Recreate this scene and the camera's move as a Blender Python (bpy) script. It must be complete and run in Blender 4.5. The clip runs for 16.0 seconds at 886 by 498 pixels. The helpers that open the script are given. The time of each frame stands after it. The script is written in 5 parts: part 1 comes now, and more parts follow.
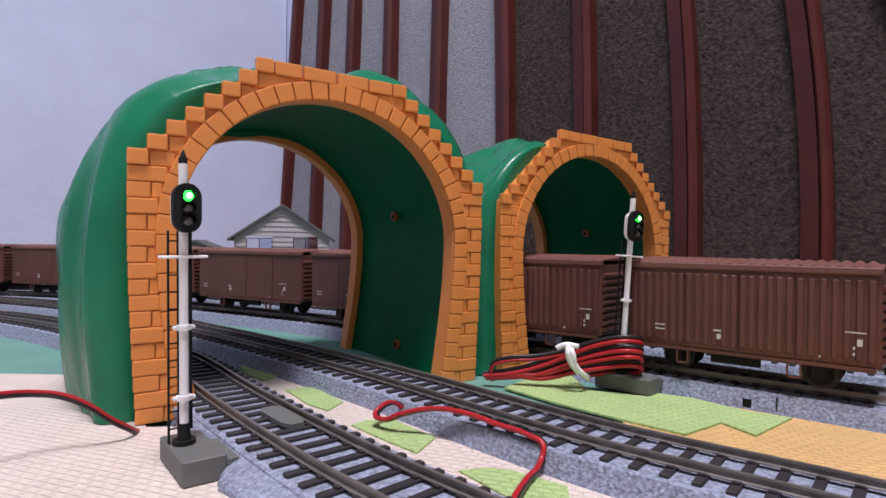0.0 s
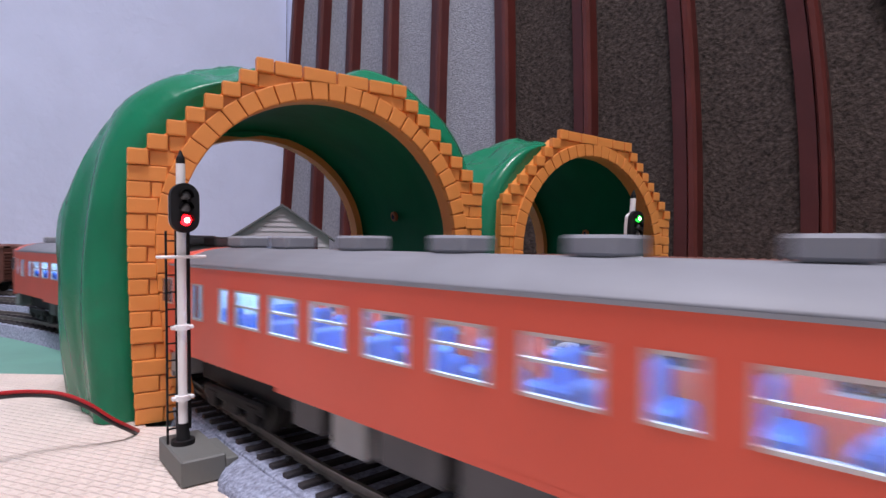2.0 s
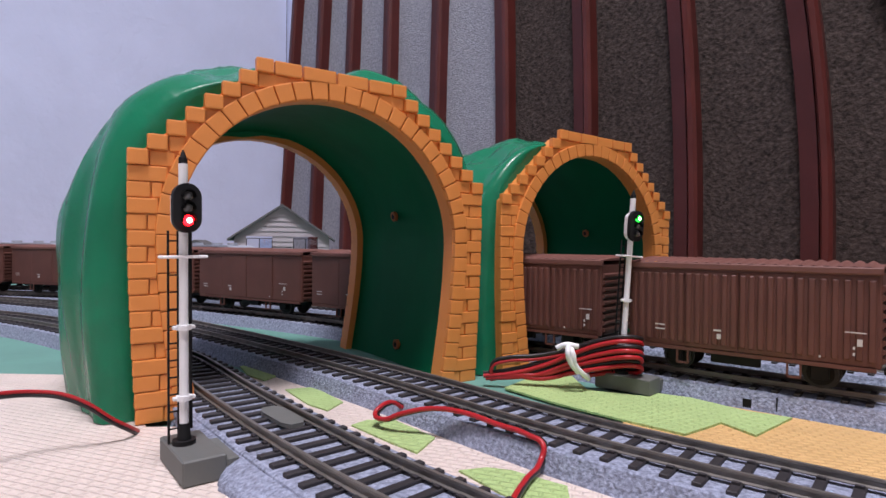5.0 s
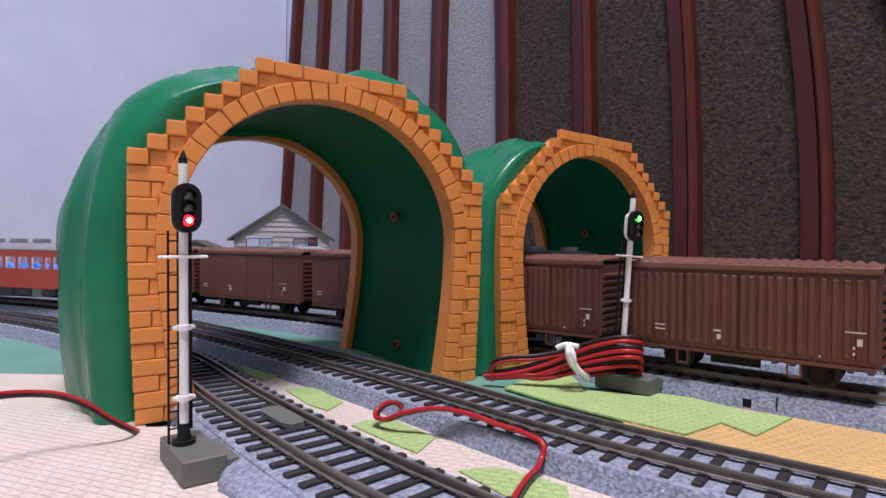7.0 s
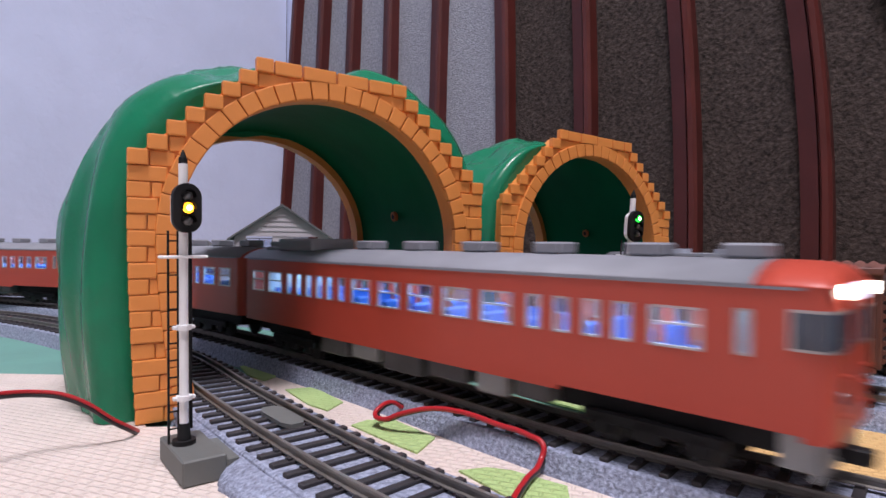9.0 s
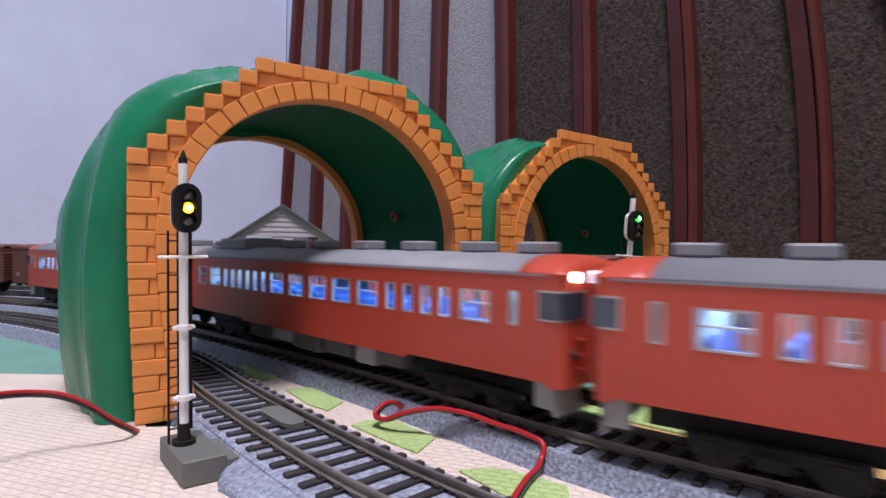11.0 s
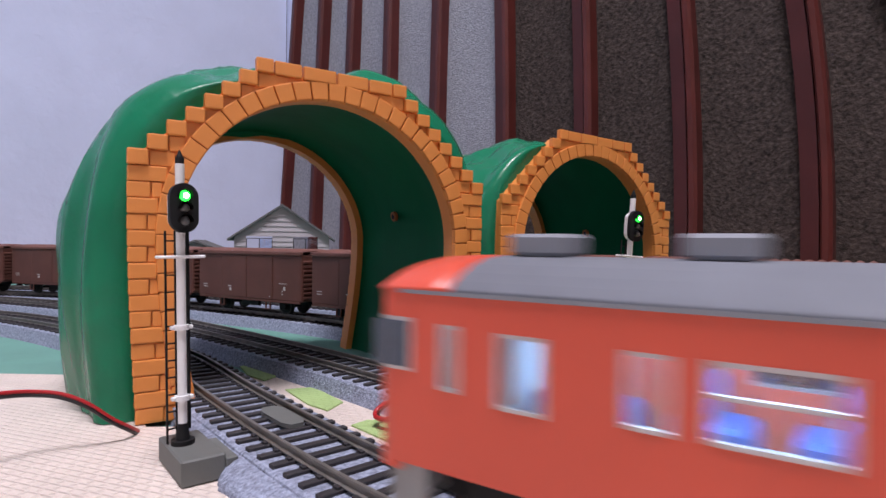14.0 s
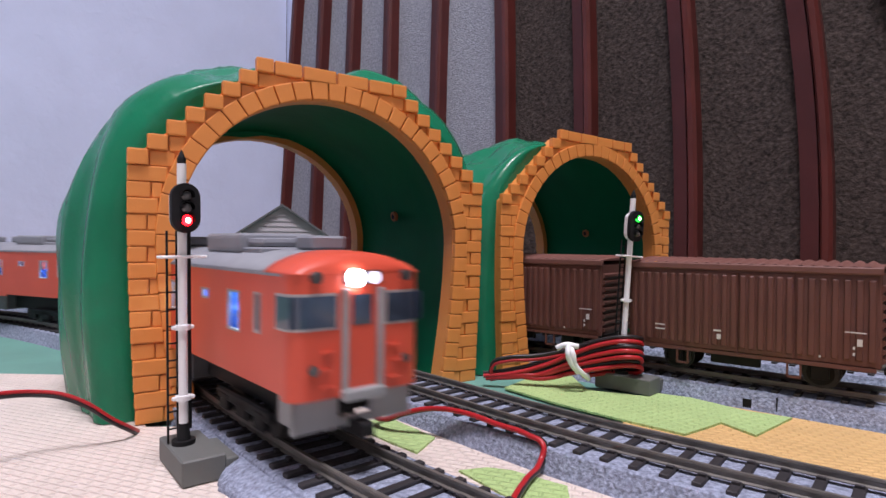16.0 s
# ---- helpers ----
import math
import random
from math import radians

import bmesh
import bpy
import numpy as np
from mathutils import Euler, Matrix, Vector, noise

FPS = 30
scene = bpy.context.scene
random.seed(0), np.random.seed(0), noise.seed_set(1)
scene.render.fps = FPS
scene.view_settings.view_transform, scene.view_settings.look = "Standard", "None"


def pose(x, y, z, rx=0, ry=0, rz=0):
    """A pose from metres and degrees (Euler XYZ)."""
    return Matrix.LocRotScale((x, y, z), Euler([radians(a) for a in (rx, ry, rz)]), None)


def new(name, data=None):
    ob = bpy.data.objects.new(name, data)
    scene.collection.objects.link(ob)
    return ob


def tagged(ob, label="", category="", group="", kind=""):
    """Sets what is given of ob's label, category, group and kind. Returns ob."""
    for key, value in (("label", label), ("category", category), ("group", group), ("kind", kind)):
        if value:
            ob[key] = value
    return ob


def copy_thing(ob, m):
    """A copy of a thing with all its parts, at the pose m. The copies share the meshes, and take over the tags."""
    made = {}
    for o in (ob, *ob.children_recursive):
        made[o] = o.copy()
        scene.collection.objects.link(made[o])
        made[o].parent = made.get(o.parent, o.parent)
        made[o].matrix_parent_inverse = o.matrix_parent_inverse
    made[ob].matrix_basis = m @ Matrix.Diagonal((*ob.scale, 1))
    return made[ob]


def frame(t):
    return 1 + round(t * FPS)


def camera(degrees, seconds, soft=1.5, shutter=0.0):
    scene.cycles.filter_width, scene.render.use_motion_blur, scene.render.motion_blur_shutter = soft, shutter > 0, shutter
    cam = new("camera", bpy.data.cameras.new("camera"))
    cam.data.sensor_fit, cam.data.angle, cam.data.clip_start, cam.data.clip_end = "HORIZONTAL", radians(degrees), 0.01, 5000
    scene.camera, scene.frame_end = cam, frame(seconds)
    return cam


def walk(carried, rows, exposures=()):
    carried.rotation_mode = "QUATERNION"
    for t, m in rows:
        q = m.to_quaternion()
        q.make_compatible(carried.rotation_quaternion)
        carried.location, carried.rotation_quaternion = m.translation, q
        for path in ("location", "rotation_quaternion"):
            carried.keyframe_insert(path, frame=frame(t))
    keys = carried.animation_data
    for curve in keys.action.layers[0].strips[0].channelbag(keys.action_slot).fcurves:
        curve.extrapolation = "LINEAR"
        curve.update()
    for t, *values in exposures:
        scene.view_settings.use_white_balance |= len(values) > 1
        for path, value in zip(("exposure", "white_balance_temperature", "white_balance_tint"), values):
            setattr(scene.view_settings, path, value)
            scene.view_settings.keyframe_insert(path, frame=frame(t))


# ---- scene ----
FOV_DEG = 75.0
EYE = (0.0, 0.0, 0.063)
PITCH = -0.505
cam = camera(FOV_DEG, 16.0, soft=1.5, shutter=0.4)
ROLL = 0.6
HOLD = pose(EYE[0], EYE[1], EYE[2], 90 + PITCH, 0, 0) @ pose(0, 0, 0, 0, 0, ROLL)
walk(cam, [(0.0, HOLD), (16.0, HOLD)], exposures=[(0.0, 0.0), (16.0, 0.0)])

# ---- light: one ceiling lamp in a white room ----
world = bpy.data.worlds.new("room_air")
scene.world = world
world.use_nodes = True
world.node_tree.nodes["Background"].inputs[0].default_value = (0.75, 0.82, 1.0, 1)
world.node_tree.nodes["Background"].inputs[1].default_value = 0.05


def ceiling_lamp_light(name, x, y, z, size, watts, colour):
    data = bpy.data.lights.new(name, "AREA")
    data.shape, data.size, data.energy, data.color = "DISK", size, watts, colour
    ob = new(name, data)
    ob.matrix_world = pose(x, y, z)
    return ob


LAMP_X, LAMP_Y = 0.08, -0.35
ceiling_lamp_light("lamp_light", LAMP_X, LAMP_Y, 2.29, 0.68, 66, (1.0, 0.94, 1.07))


# ---- materials ----
def material(name, colour, rough=0.5, metal=0.0, vary=0.12, scale=40.0, bump=0.0, bump_scale=200.0, fine=0.0, spec=0.5, coat=0.0, emit=None, power=0.0):
    m = bpy.data.materials.new(name)
    m.use_nodes = True
    nt = m.node_tree
    b = nt.nodes["Principled BSDF"]
    b.inputs["Roughness"].default_value = rough
    b.inputs["Metallic"].default_value = metal
    b.inputs["Specular IOR Level"].default_value = spec
    b.inputs["Coat Weight"].default_value = coat
    tc = nt.nodes.new("ShaderNodeTexCoord")
    n1 = nt.nodes.new("ShaderNodeTexNoise")
    n1.inputs["Scale"].default_value, n1.inputs["Detail"].default_value = scale, 6
    nt.links.new(tc.outputs["Object"], n1.inputs["Vector"])
    n2 = nt.nodes.new("ShaderNodeTexNoise")
    n2.inputs["Scale"].default_value, n2.inputs["Detail"].default_value = scale * 14, 3
    nt.links.new(tc.outputs["Object"], n2.inputs["Vector"])
    mix = nt.nodes.new("ShaderNodeMath")
    mix.operation = "MULTIPLY_ADD"
    mix.inputs[1].default_value, mix.inputs[2].default_value = fine, 0.0
    nt.links.new(n2.outputs["Fac"], mix.inputs[0])
    add = nt.nodes.new("ShaderNodeMath")
    add.operation = "ADD"
    nt.links.new(n1.outputs["Fac"], add.inputs[0])
    nt.links.new(mix.outputs[0], add.inputs[1])
    ramp = nt.nodes.new("ShaderNodeMapRange")
    ramp.inputs[1].default_value, ramp.inputs[2].default_value = 0.3, 0.7 + fine
    ramp.inputs[3].default_value, ramp.inputs[4].default_value = 1 - vary, 1 + vary
    nt.links.new(add.outputs[0], ramp.inputs[0])
    mul = nt.nodes.new("ShaderNodeVectorMath")
    mul.operation = "SCALE"
    mul.inputs[0].default_value = colour[:3]
    nt.links.new(ramp.outputs[0], mul.inputs["Scale"])
    nt.links.new(mul.outputs[0], b.inputs["Base Color"])
    if bump:
        n3 = nt.nodes.new("ShaderNodeTexNoise")
        n3.inputs["Scale"].default_value, n3.inputs["Detail"].default_value = bump_scale, 5
        nt.links.new(tc.outputs["Object"], n3.inputs["Vector"])
        bp = nt.nodes.new("ShaderNodeBump")
        bp.inputs["Strength"].default_value, bp.inputs["Distance"].default_value = 1.0, bump
        nt.links.new(n3.outputs["Fac"], bp.inputs["Height"])
        nt.links.new(bp.outputs[0], b.inputs["Normal"])
    if emit:
        b.inputs["Emission Color"].default_value = (*emit, 1)
        b.inputs["Emission Strength"].default_value = power
    return m


M_TEAL = material("teal_mat", (0.125, 0.29, 0.235), 0.75, vary=0.08, scale=30, bump=0.0002, bump_scale=900)
M_BEIGE = material("beige_mat", (0.68, 0.585, 0.515), 0.8, vary=0.05, scale=60, bump=0.0003, bump_scale=900)
M_LIME = material("lime_mat", (0.40, 0.55, 0.215), 0.8, vary=0.06, scale=60, bump=0.0003, bump_scale=900)
M_TAN = material("tan_mat", (0.66, 0.42, 0.17), 0.8, vary=0.06, scale=60, bump=0.0003, bump_scale=900)
M_BALLAST = material("ballast_grey", (0.27, 0.30, 0.39), 0.85, vary=0.62, scale=850, bump=0.0009, bump_scale=1000, fine=0.15)
M_TIE = material("tie_black", (0.025, 0.022, 0.024), 0.6, vary=0.2, scale=200)
M_RAIL = material("rail_dark", (0.20, 0.185, 0.165), 0.45, metal=0.5, vary=0.2, scale=120)
M_ORANGE = material("orange_plastic", (0.76, 0.275, 0.064), 0.42, vary=0.06, scale=40, bump=0.00006, bump_scale=1500)
M_GREEN = material("green_plastic", (0.008, 0.180, 0.088), 0.27, spec=0.34, vary=0.14, scale=22, bump=0.0013, bump_scale=48)
M_WAGON = material("wagon_brown", (0.128, 0.048, 0.035), 0.55, vary=0.10, scale=60, bump=0.00005, bump_scale=900)
M_BLACK = material("black_plastic", (0.012, 0.012, 0.013), 0.6, vary=0.3, scale=120, spec=0.2)
M_RED = material("vermilion_paint", (0.64, 0.085, 0.046), 0.36, vary=0.05, scale=40)
M_ROOF = material("roof_grey", (0.23, 0.24, 0.27), 0.6, vary=0.08, scale=80)
M_WHITE = material("white_plastic", (0.80, 0.80, 0.80), 0.4, vary=0.04)
M_BASE = material("grey_plastic", (0.13, 0.135, 0.125), 0.6, vary=0.08, scale=80, bump=0.00005, bump_scale=1500)
M_WALL = material("embossed_wallpaper", (0.59, 0.65, 0.85), 0.85, vary=0.04, scale=9, bump=0.0022, bump_scale=60)
M_RIB = material("red_brown_rib", (0.060, 0.0125, 0.011), 0.42, vary=0.16, scale=14, bump=0.0002, bump_scale=90, spec=0.28)
M_FELT = material("dark_felt", (0.050, 0.038, 0.034), 0.95, vary=0.95, scale=150, bump=0.004, bump_scale=220, fine=0.3, spec=0.2)
M_FELT2 = material("grey_felt", (0.29, 0.30, 0.34), 0.95, vary=0.40, scale=200, bump=0.003, bump_scale=300, fine=0.3, spec=0.2)
M_RIB2 = material("red_brown_bead", (0.080, 0.017, 0.014), 0.33, vary=0.16, scale=14, spec=0.35)
M_PANEL = material("pale_grey_wall", (0.55, 0.53, 0.52), 0.85, vary=0.05, scale=5)
M_FLOOR = material("floor_boards", (0.45, 0.36, 0.27), 0.5, vary=0.2, scale=6)
M_LAMP = material("lamp_cover_white", (0.8, 0.8, 0.8), 0.5, vary=0.02, emit=(1.0, 0.98, 0.95), power=2.0)
M_RED_B = material("dark_red_paint", (0.50, 0.070, 0.042), 0.38, vary=0.05, scale=40)
M_FRAME = material("window_aluminium", (0.50, 0.47, 0.47), 0.35, metal=0.6, vary=0.06)
M_DARKGLASS = material("dark_windscreen", (0.045, 0.065, 0.10), 0.08, vary=0.5, scale=60, coat=0.25)
M_SEAT = material("seat_blue", (0.03, 0.14, 0.55), 0.6, vary=0.1)
M_INSIDE = material("interior_pale", (0.56, 0.66, 0.72), 0.6, vary=0.05)
M_LED = material("interior_led", (0.9, 0.95, 1.0), 0.5, emit=(0.66, 0.88, 1.0), power=24.0)
M_HEAD = material("headlamp_lit", (0.9, 0.9, 1.0), 0.3, emit=(0.86, 0.86, 1.0), power=40.0)
M_HEADW = material("headlamp_warm", (0.9, 0.9, 0.9), 0.3, emit=(1.0, 0.93, 0.82), power=14.0)
M_SIGN = material("blind_lit", (0.8, 0.8, 0.9), 0.4, emit=(0.80, 0.75, 1.0), power=1.6)
M_LENS = material("lamp_glass_grey", (0.06, 0.06, 0.06), 0.15, vary=0.2, coat=0.6)
M_SKIRT = material("skirt_grey", (0.30, 0.31, 0.31), 0.5, vary=0.1, scale=80)
M_EQUIP = material("equipment_dark_grey", (0.085, 0.085, 0.088), 0.6, vary=0.2, scale=100)
M_WHEEL = material("wheel_steel", (0.04, 0.039, 0.038), 0.55, spec=0.25, vary=0.1)
M_MARK = material("white_marking", (0.62, 0.60, 0.57), 0.6, vary=0.05)
M_WROOF = material("wagon_roof_brown", (0.17, 0.070, 0.054), 0.6, vary=0.12, scale=60)
M_SIDING = material("house_siding_grey", (0.42, 0.385, 0.405), 0.7, vary=0.06, scale=40)
M_HROOF = material("house_roof_grey", (0.12, 0.12, 0.12), 0.8, vary=0.15, scale=90)
M_REDWIRE = material("red_insulation", (0.42, 0.016, 0.022), 0.3, vary=0.05)
M_BLKWIRE = material("black_insulation", (0.016, 0.013, 0.014), 0.35, vary=0.1)
M_SILVER = material("silver_roof", (0.36, 0.39, 0.45), 0.5, vary=0.06)
M_GREEN_ON = material("signal_green_lit", (0.1, 0.9, 0.2), 0.3, emit=(0.02, 1.0, 0.05), power=4.0)
M_RED_ON = material("signal_red_lit", (0.6, 0.01, 0.012), 0.3, emit=(1.0, 0.006, 0.012), power=9.0)
M_GREEN_CORE = material("signal_green_core", (0.5, 0.9, 0.5), 0.3, emit=(0.55, 1.0, 0.50), power=9.0)
M_RED_CORE = material("signal_red_core", (0.9, 0.5, 0.4), 0.3, emit=(1.0, 0.42, 0.34), power=9.0)
M_AMBER_CORE = material("signal_amber_core", (0.9, 0.8, 0.5), 0.3, emit=(1.0, 0.86, 0.40), power=9.0)
M_AMBER_ON = material("signal_amber_lit", (0.9, 0.6, 0.1), 0.3, emit=(1.0, 0.42, 0.015), power=5.0)


def woven(m, pitch=0.0027, depth=0.0005):
    """A basket weave pressed into the mat, as relief."""
    nt = m.node_tree
    b = nt.nodes["Principled BSDF"]
    tc = nt.nodes.new("ShaderNodeTexCoord")
    br = nt.nodes.new("ShaderNodeTexBrick")
    br.inputs["Scale"].default_value = 1.0
    br.inputs["Brick Width"].default_value, br.inputs["Row Height"].default_value = pitch * 1.7, pitch
    br.inputs["Mortar Size"].default_value, br.inputs["Mortar Smooth"].default_value = pitch * 0.28, 1.0
    br.inputs["Color1"].default_value = br.inputs["Color2"].default_value = (1, 1, 1, 1)
    br.inputs["Mortar"].default_value = (0, 0, 0, 1)
    mp = nt.nodes.new("ShaderNodeMapping")
    mp.inputs["Rotation"].default_value = (0, 0, radians(20))
    nt.links.new(tc.outputs["Object"], mp.inputs["Vector"])
    nt.links.new(mp.outputs[0], br.inputs["Vector"])
    bp = nt.nodes.new("ShaderNodeBump")
    bp.inputs["Strength"].default_value, bp.inputs["Distance"].default_value = 1.0, depth
    nt.links.new(br.outputs["Color"], bp.inputs["Height"])
    nt.links.new(bp.outputs[0], b.inputs["Normal"])


for weave in (M_BEIGE, M_LIME, M_TAN):
    woven(weave)


def pane_glass(name):
    m = bpy.data.materials.new(name)
    m.use_nodes = True
    nt = m.node_tree
    nt.nodes.clear()
    out = nt.nodes.new("ShaderNodeOutputMaterial")
    tr = nt.nodes.new("ShaderNodeBsdfTransparent")
    tr.inputs[0].default_value = (0.86, 0.92, 1.0, 1)
    gl = nt.nodes.new("ShaderNodeBsdfGlossy")
    gl.inputs["Roughness"].default_value = 0.05
    mx = nt.nodes.new("ShaderNodeMixShader")
    mx.inputs[0].default_value = 0.10
    nt.links.new(tr.outputs[0], mx.inputs[1])
    nt.links.new(gl.outputs[0], mx.inputs[2])
    nt.links.new(mx.outputs[0], out.inputs[0])
    return m


M_PANE = pane_glass("window_pane")
M_CEIL = material("ceiling_white", (0.8, 0.8, 0.78), 0.9, vary=0.03)


# ---- mesh helpers ----
def mesh_of(bm, name, mat, smooth=False):
    me = bpy.data.meshes.new(name)
    bm.normal_update()
    bm.to_mesh(me)
    bm.free()
    for m in (mat if isinstance(mat, (list, tuple)) else [mat]):
        me.materials.append(m)
    if smooth:
        for p in me.polygons:
            p.use_smooth = True
    return me


def part(name, bm, mat, parent=None, label="", smooth=False, m=None):
    ob = new(name, mesh_of(bm, name, mat, smooth))
    if parent is not None:
        ob.parent = parent
    if m is not None:
        ob.matrix_basis = m
    if label:
        tagged(ob, label)
    return ob


def thing(name, label, category, group="", kind="", m=None):
    ob = new(name)
    ob.empty_display_size = 0.02
    if m is not None:
        ob.matrix_basis = m
    return tagged(ob, label, category, group, kind)


def add_box(bm, x0, y0, z0, x1, y1, z1, bevel=0.0, seg=1, idx=0):
    r = bmesh.ops.create_cube(bm, size=1.0, matrix=Matrix.Translation(((x0 + x1) / 2, (y0 + y1) / 2, (z0 + z1) / 2)) @ Matrix.Diagonal((x1 - x0, y1 - y0, z1 - z0, 1)))
    vs = r["verts"]
    if idx:
        for f in {f for v in vs for f in v.link_faces}:
            f.material_index = idx
    if bevel:
        bmesh.ops.bevel(bm, geom=list({e for v in vs for e in v.link_edges}), offset=bevel, segments=seg, affect="EDGES", profile=0.6)
    return bm


def box(x0, y0, z0, x1, y1, z1, bevel=0.0, seg=1):
    return add_box(bmesh.new(), x0, y0, z0, x1, y1, z1, bevel, seg)


def add_cyl(bm, m, r, h, n=16, r2=None, caps=True):
    bmesh.ops.create_cone(bm, cap_ends=caps, segments=n, radius1=r, radius2=r if r2 is None else r2, depth=h, matrix=m)
    return bm


def cyl(m, r, h, n=16, r2=None):
    return add_cyl(bmesh.new(), m, r, h, n, r2)


def prism(points, z0, z1):
    """A plate with the outline points, from z0 to z1."""
    bm = bmesh.new()
    lo = [bm.verts.new((x, y, z0)) for x, y in points]
    hi = [bm.verts.new((x, y, z1)) for x, y in points]
    bm.faces.new(hi)
    bm.faces.new(lo[::-1])
    n = len(points)
    for i in range(n):
        bm.faces.new((lo[i], lo[(i + 1) % n], hi[(i + 1) % n], hi[i]))
    bmesh.ops.recalc_face_normals(bm, faces=bm.faces)
    return bm


# ---- paths of the tracks ----
class Path:
    """A smooth line through control points; at(s) gives the place and heading s metres along it."""

    def __init__(self, pts, closed):
        P = np.array(pts, float)
        n = len(P)
        out = []
        spans = n if closed else n - 1
        for i in range(spans):
            if closed:
                p0, p1, p2, p3 = P[(i - 1) % n], P[i], P[(i + 1) % n], P[(i + 2) % n]
            else:
                p1, p2 = P[i], P[i + 1]
                p0 = P[i - 1] if i else 2 * p1 - p2
                p3 = P[i + 2] if i + 2 < n else 2 * p2 - p1
            t0 = 0.0
            t1 = t0 + np.linalg.norm(p1 - p0) ** 0.5
            t2 = t1 + np.linalg.norm(p2 - p1) ** 0.5
            t3 = t2 + np.linalg.norm(p3 - p2) ** 0.5
            for t in np.linspace(t1, t2, 40, endpoint=False):
                a1 = (t1 - t) / (t1 - t0) * p0 + (t - t0) / (t1 - t0) * p1
                a2 = (t2 - t) / (t2 - t1) * p1 + (t - t1) / (t2 - t1) * p2
                a3 = (t3 - t) / (t3 - t2) * p2 + (t - t2) / (t3 - t2) * p3
                b1 = (t2 - t) / (t2 - t0) * a1 + (t - t0) / (t2 - t0) * a2
                b2 = (t3 - t) / (t3 - t1) * a2 + (t - t1) / (t3 - t1) * a3
                out.append((t2 - t) / (t2 - t1) * b1 + (t - t1) / (t2 - t1) * b2)
        out.append(P[0] if closed else P[-1])
        Q = np.array(out)
        for _ in range(30):
            if closed:
                R = Q[:-1]
                R = 0.5 * R + 0.25 * (np.roll(R, 1, 0) + np.roll(R, -1, 0))
                Q = np.vstack([R, R[:1]])
            else:
                Q[1:-1] = 0.5 * Q[1:-1] + 0.25 * (Q[2:] + Q[:-2])
        self.q, self.closed = Q, closed
        self.s = np.concatenate([[0], np.cumsum(np.linalg.norm(np.diff(Q, axis=0), axis=1))])
        self.length = float(self.s[-1])

    def at(self, s):
        if self.closed:
            s = s % self.length
        x = np.interp(s, self.s, self.q[:, 0])
        y = np.interp(s, self.s, self.q[:, 1])
        i = int(np.clip(np.searchsorted(self.s, s) - 1, 0, len(self.s) - 2))
        d = self.q[i + 1] - self.q[i]
        d = d / np.linalg.norm(d)
        return np.array((x, y)), d

    def near(self, x, y):
        return float(self.s[int(np.argmin(((self.q - (x, y)) ** 2).sum(1)))])


def ring(visible, centre, grow, a0, a1, r0, r1):
    """Closes a line of control points with a wide bend round the centre."""
    pts = list(visible)
    for k in range(1, 12):
        u = k / 12
        a = radians(a0 + (a1 - a0) * u)
        r = r0 + (r1 - r0) * u + grow * math.sin(math.pi * u)
        pts.append((centre[0] + r * math.cos(a), centre[1] + r * math.sin(a)))
    return pts


def polar(p, c):
    return math.degrees(math.atan2(p[1] - c[1], p[0] - c[0])), math.hypot(p[0] - c[0], p[1] - c[1])


LOOP_C = (-0.54, -0.05)
A_PTS = [(0.196, -0.038), (0.124, 0.010), (0.0595, 0.0620), (0.0025, 0.1161), (-0.0234, 0.1428), (-0.0734, 0.2029), (-0.1214, 0.2653), (-0.180, 0.322), (-0.246, 0.371), (-0.330, 0.416)]
B_PTS = [(0.300, -0.038), (0.226, 0.022), (0.1540, 0.0730), (0.0870, 0.1292), (0.0429, 0.1664), (-0.0194, 0.2341), (-0.0927, 0.3062), (-0.1639, 0.3703), (-0.250, 0.442), (-0.332, 0.488), (-0.420, 0.522)]
W_PTS = [(0.62, -0.22), (0.33, 0.055), (0.2300, 0.1500), (0.1616, 0.2096), (0.1246, 0.2399), (0.0953, 0.2660), (0.005, 0.338), (-0.081, 0.406), (-0.182, 0.469), (-0.275, 0.524), (-0.366, 0.564), (-0.425, 0.578), (-0.70, 0.60), (-1.0, 0.56)]


def closed_path(pts, grow):
    a0, r0 = polar(pts[-1], LOOP_C)
    a1, r1 = polar(pts[0], LOOP_C)
    return Path(ring(pts, LOOP_C, grow, a0, a1 + 360, r0, r1), True)


PATH_A = closed_path(A_PTS, -0.0105)
PATH_B = closed_path(B_PTS, 0.02)
PATH_W = Path(W_PTS, False)


def offset_path(path, d, step=0.03):
    pts = []
    for s in np.arange(0, path.length, step):
        p, t = path.at(s)
        pts.append((p[0] + d * t[1], p[1] - d * t[0]))
    return Path(pts, path.closed)


PATH_D = offset_path(PATH_W, 0.062)
RAIL_Z = 0.011


def sweep(path, s0, s1, step, profile):
    """The closed profile [(side, z)], side to the right of the way, carried along the path."""
    bm = bmesh.new()
    rows = []
    n = max(2, int((s1 - s0) / step))
    for k in range(n + 1):
        p, t = path.at(s0 + (s1 - s0) * k / n)
        rows.append([bm.verts.new((p[0] + a * t[1], p[1] - a * t[0], z)) for a, z in profile])
    m = len(profile)
    for r, q in zip(rows[:-1], rows[1:]):
        for i in range(m):
            bm.faces.new((r[i], r[(i + 1) % m], q[(i + 1) % m], q[i]))
    bm.faces.new(rows[0][::-1])
    bm.faces.new(rows[-1])
    bmesh.ops.recalc_face_normals(bm, faces=bm.faces)
    return bm


BED = [(-0.0190, 0.0), (-0.0186, 0.0010), (-0.0163, 0.0072), (-0.0155, 0.0076), (0.0155, 0.0076), (0.0163, 0.0072), (0.0186, 0.0010), (0.0190, 0.0)]


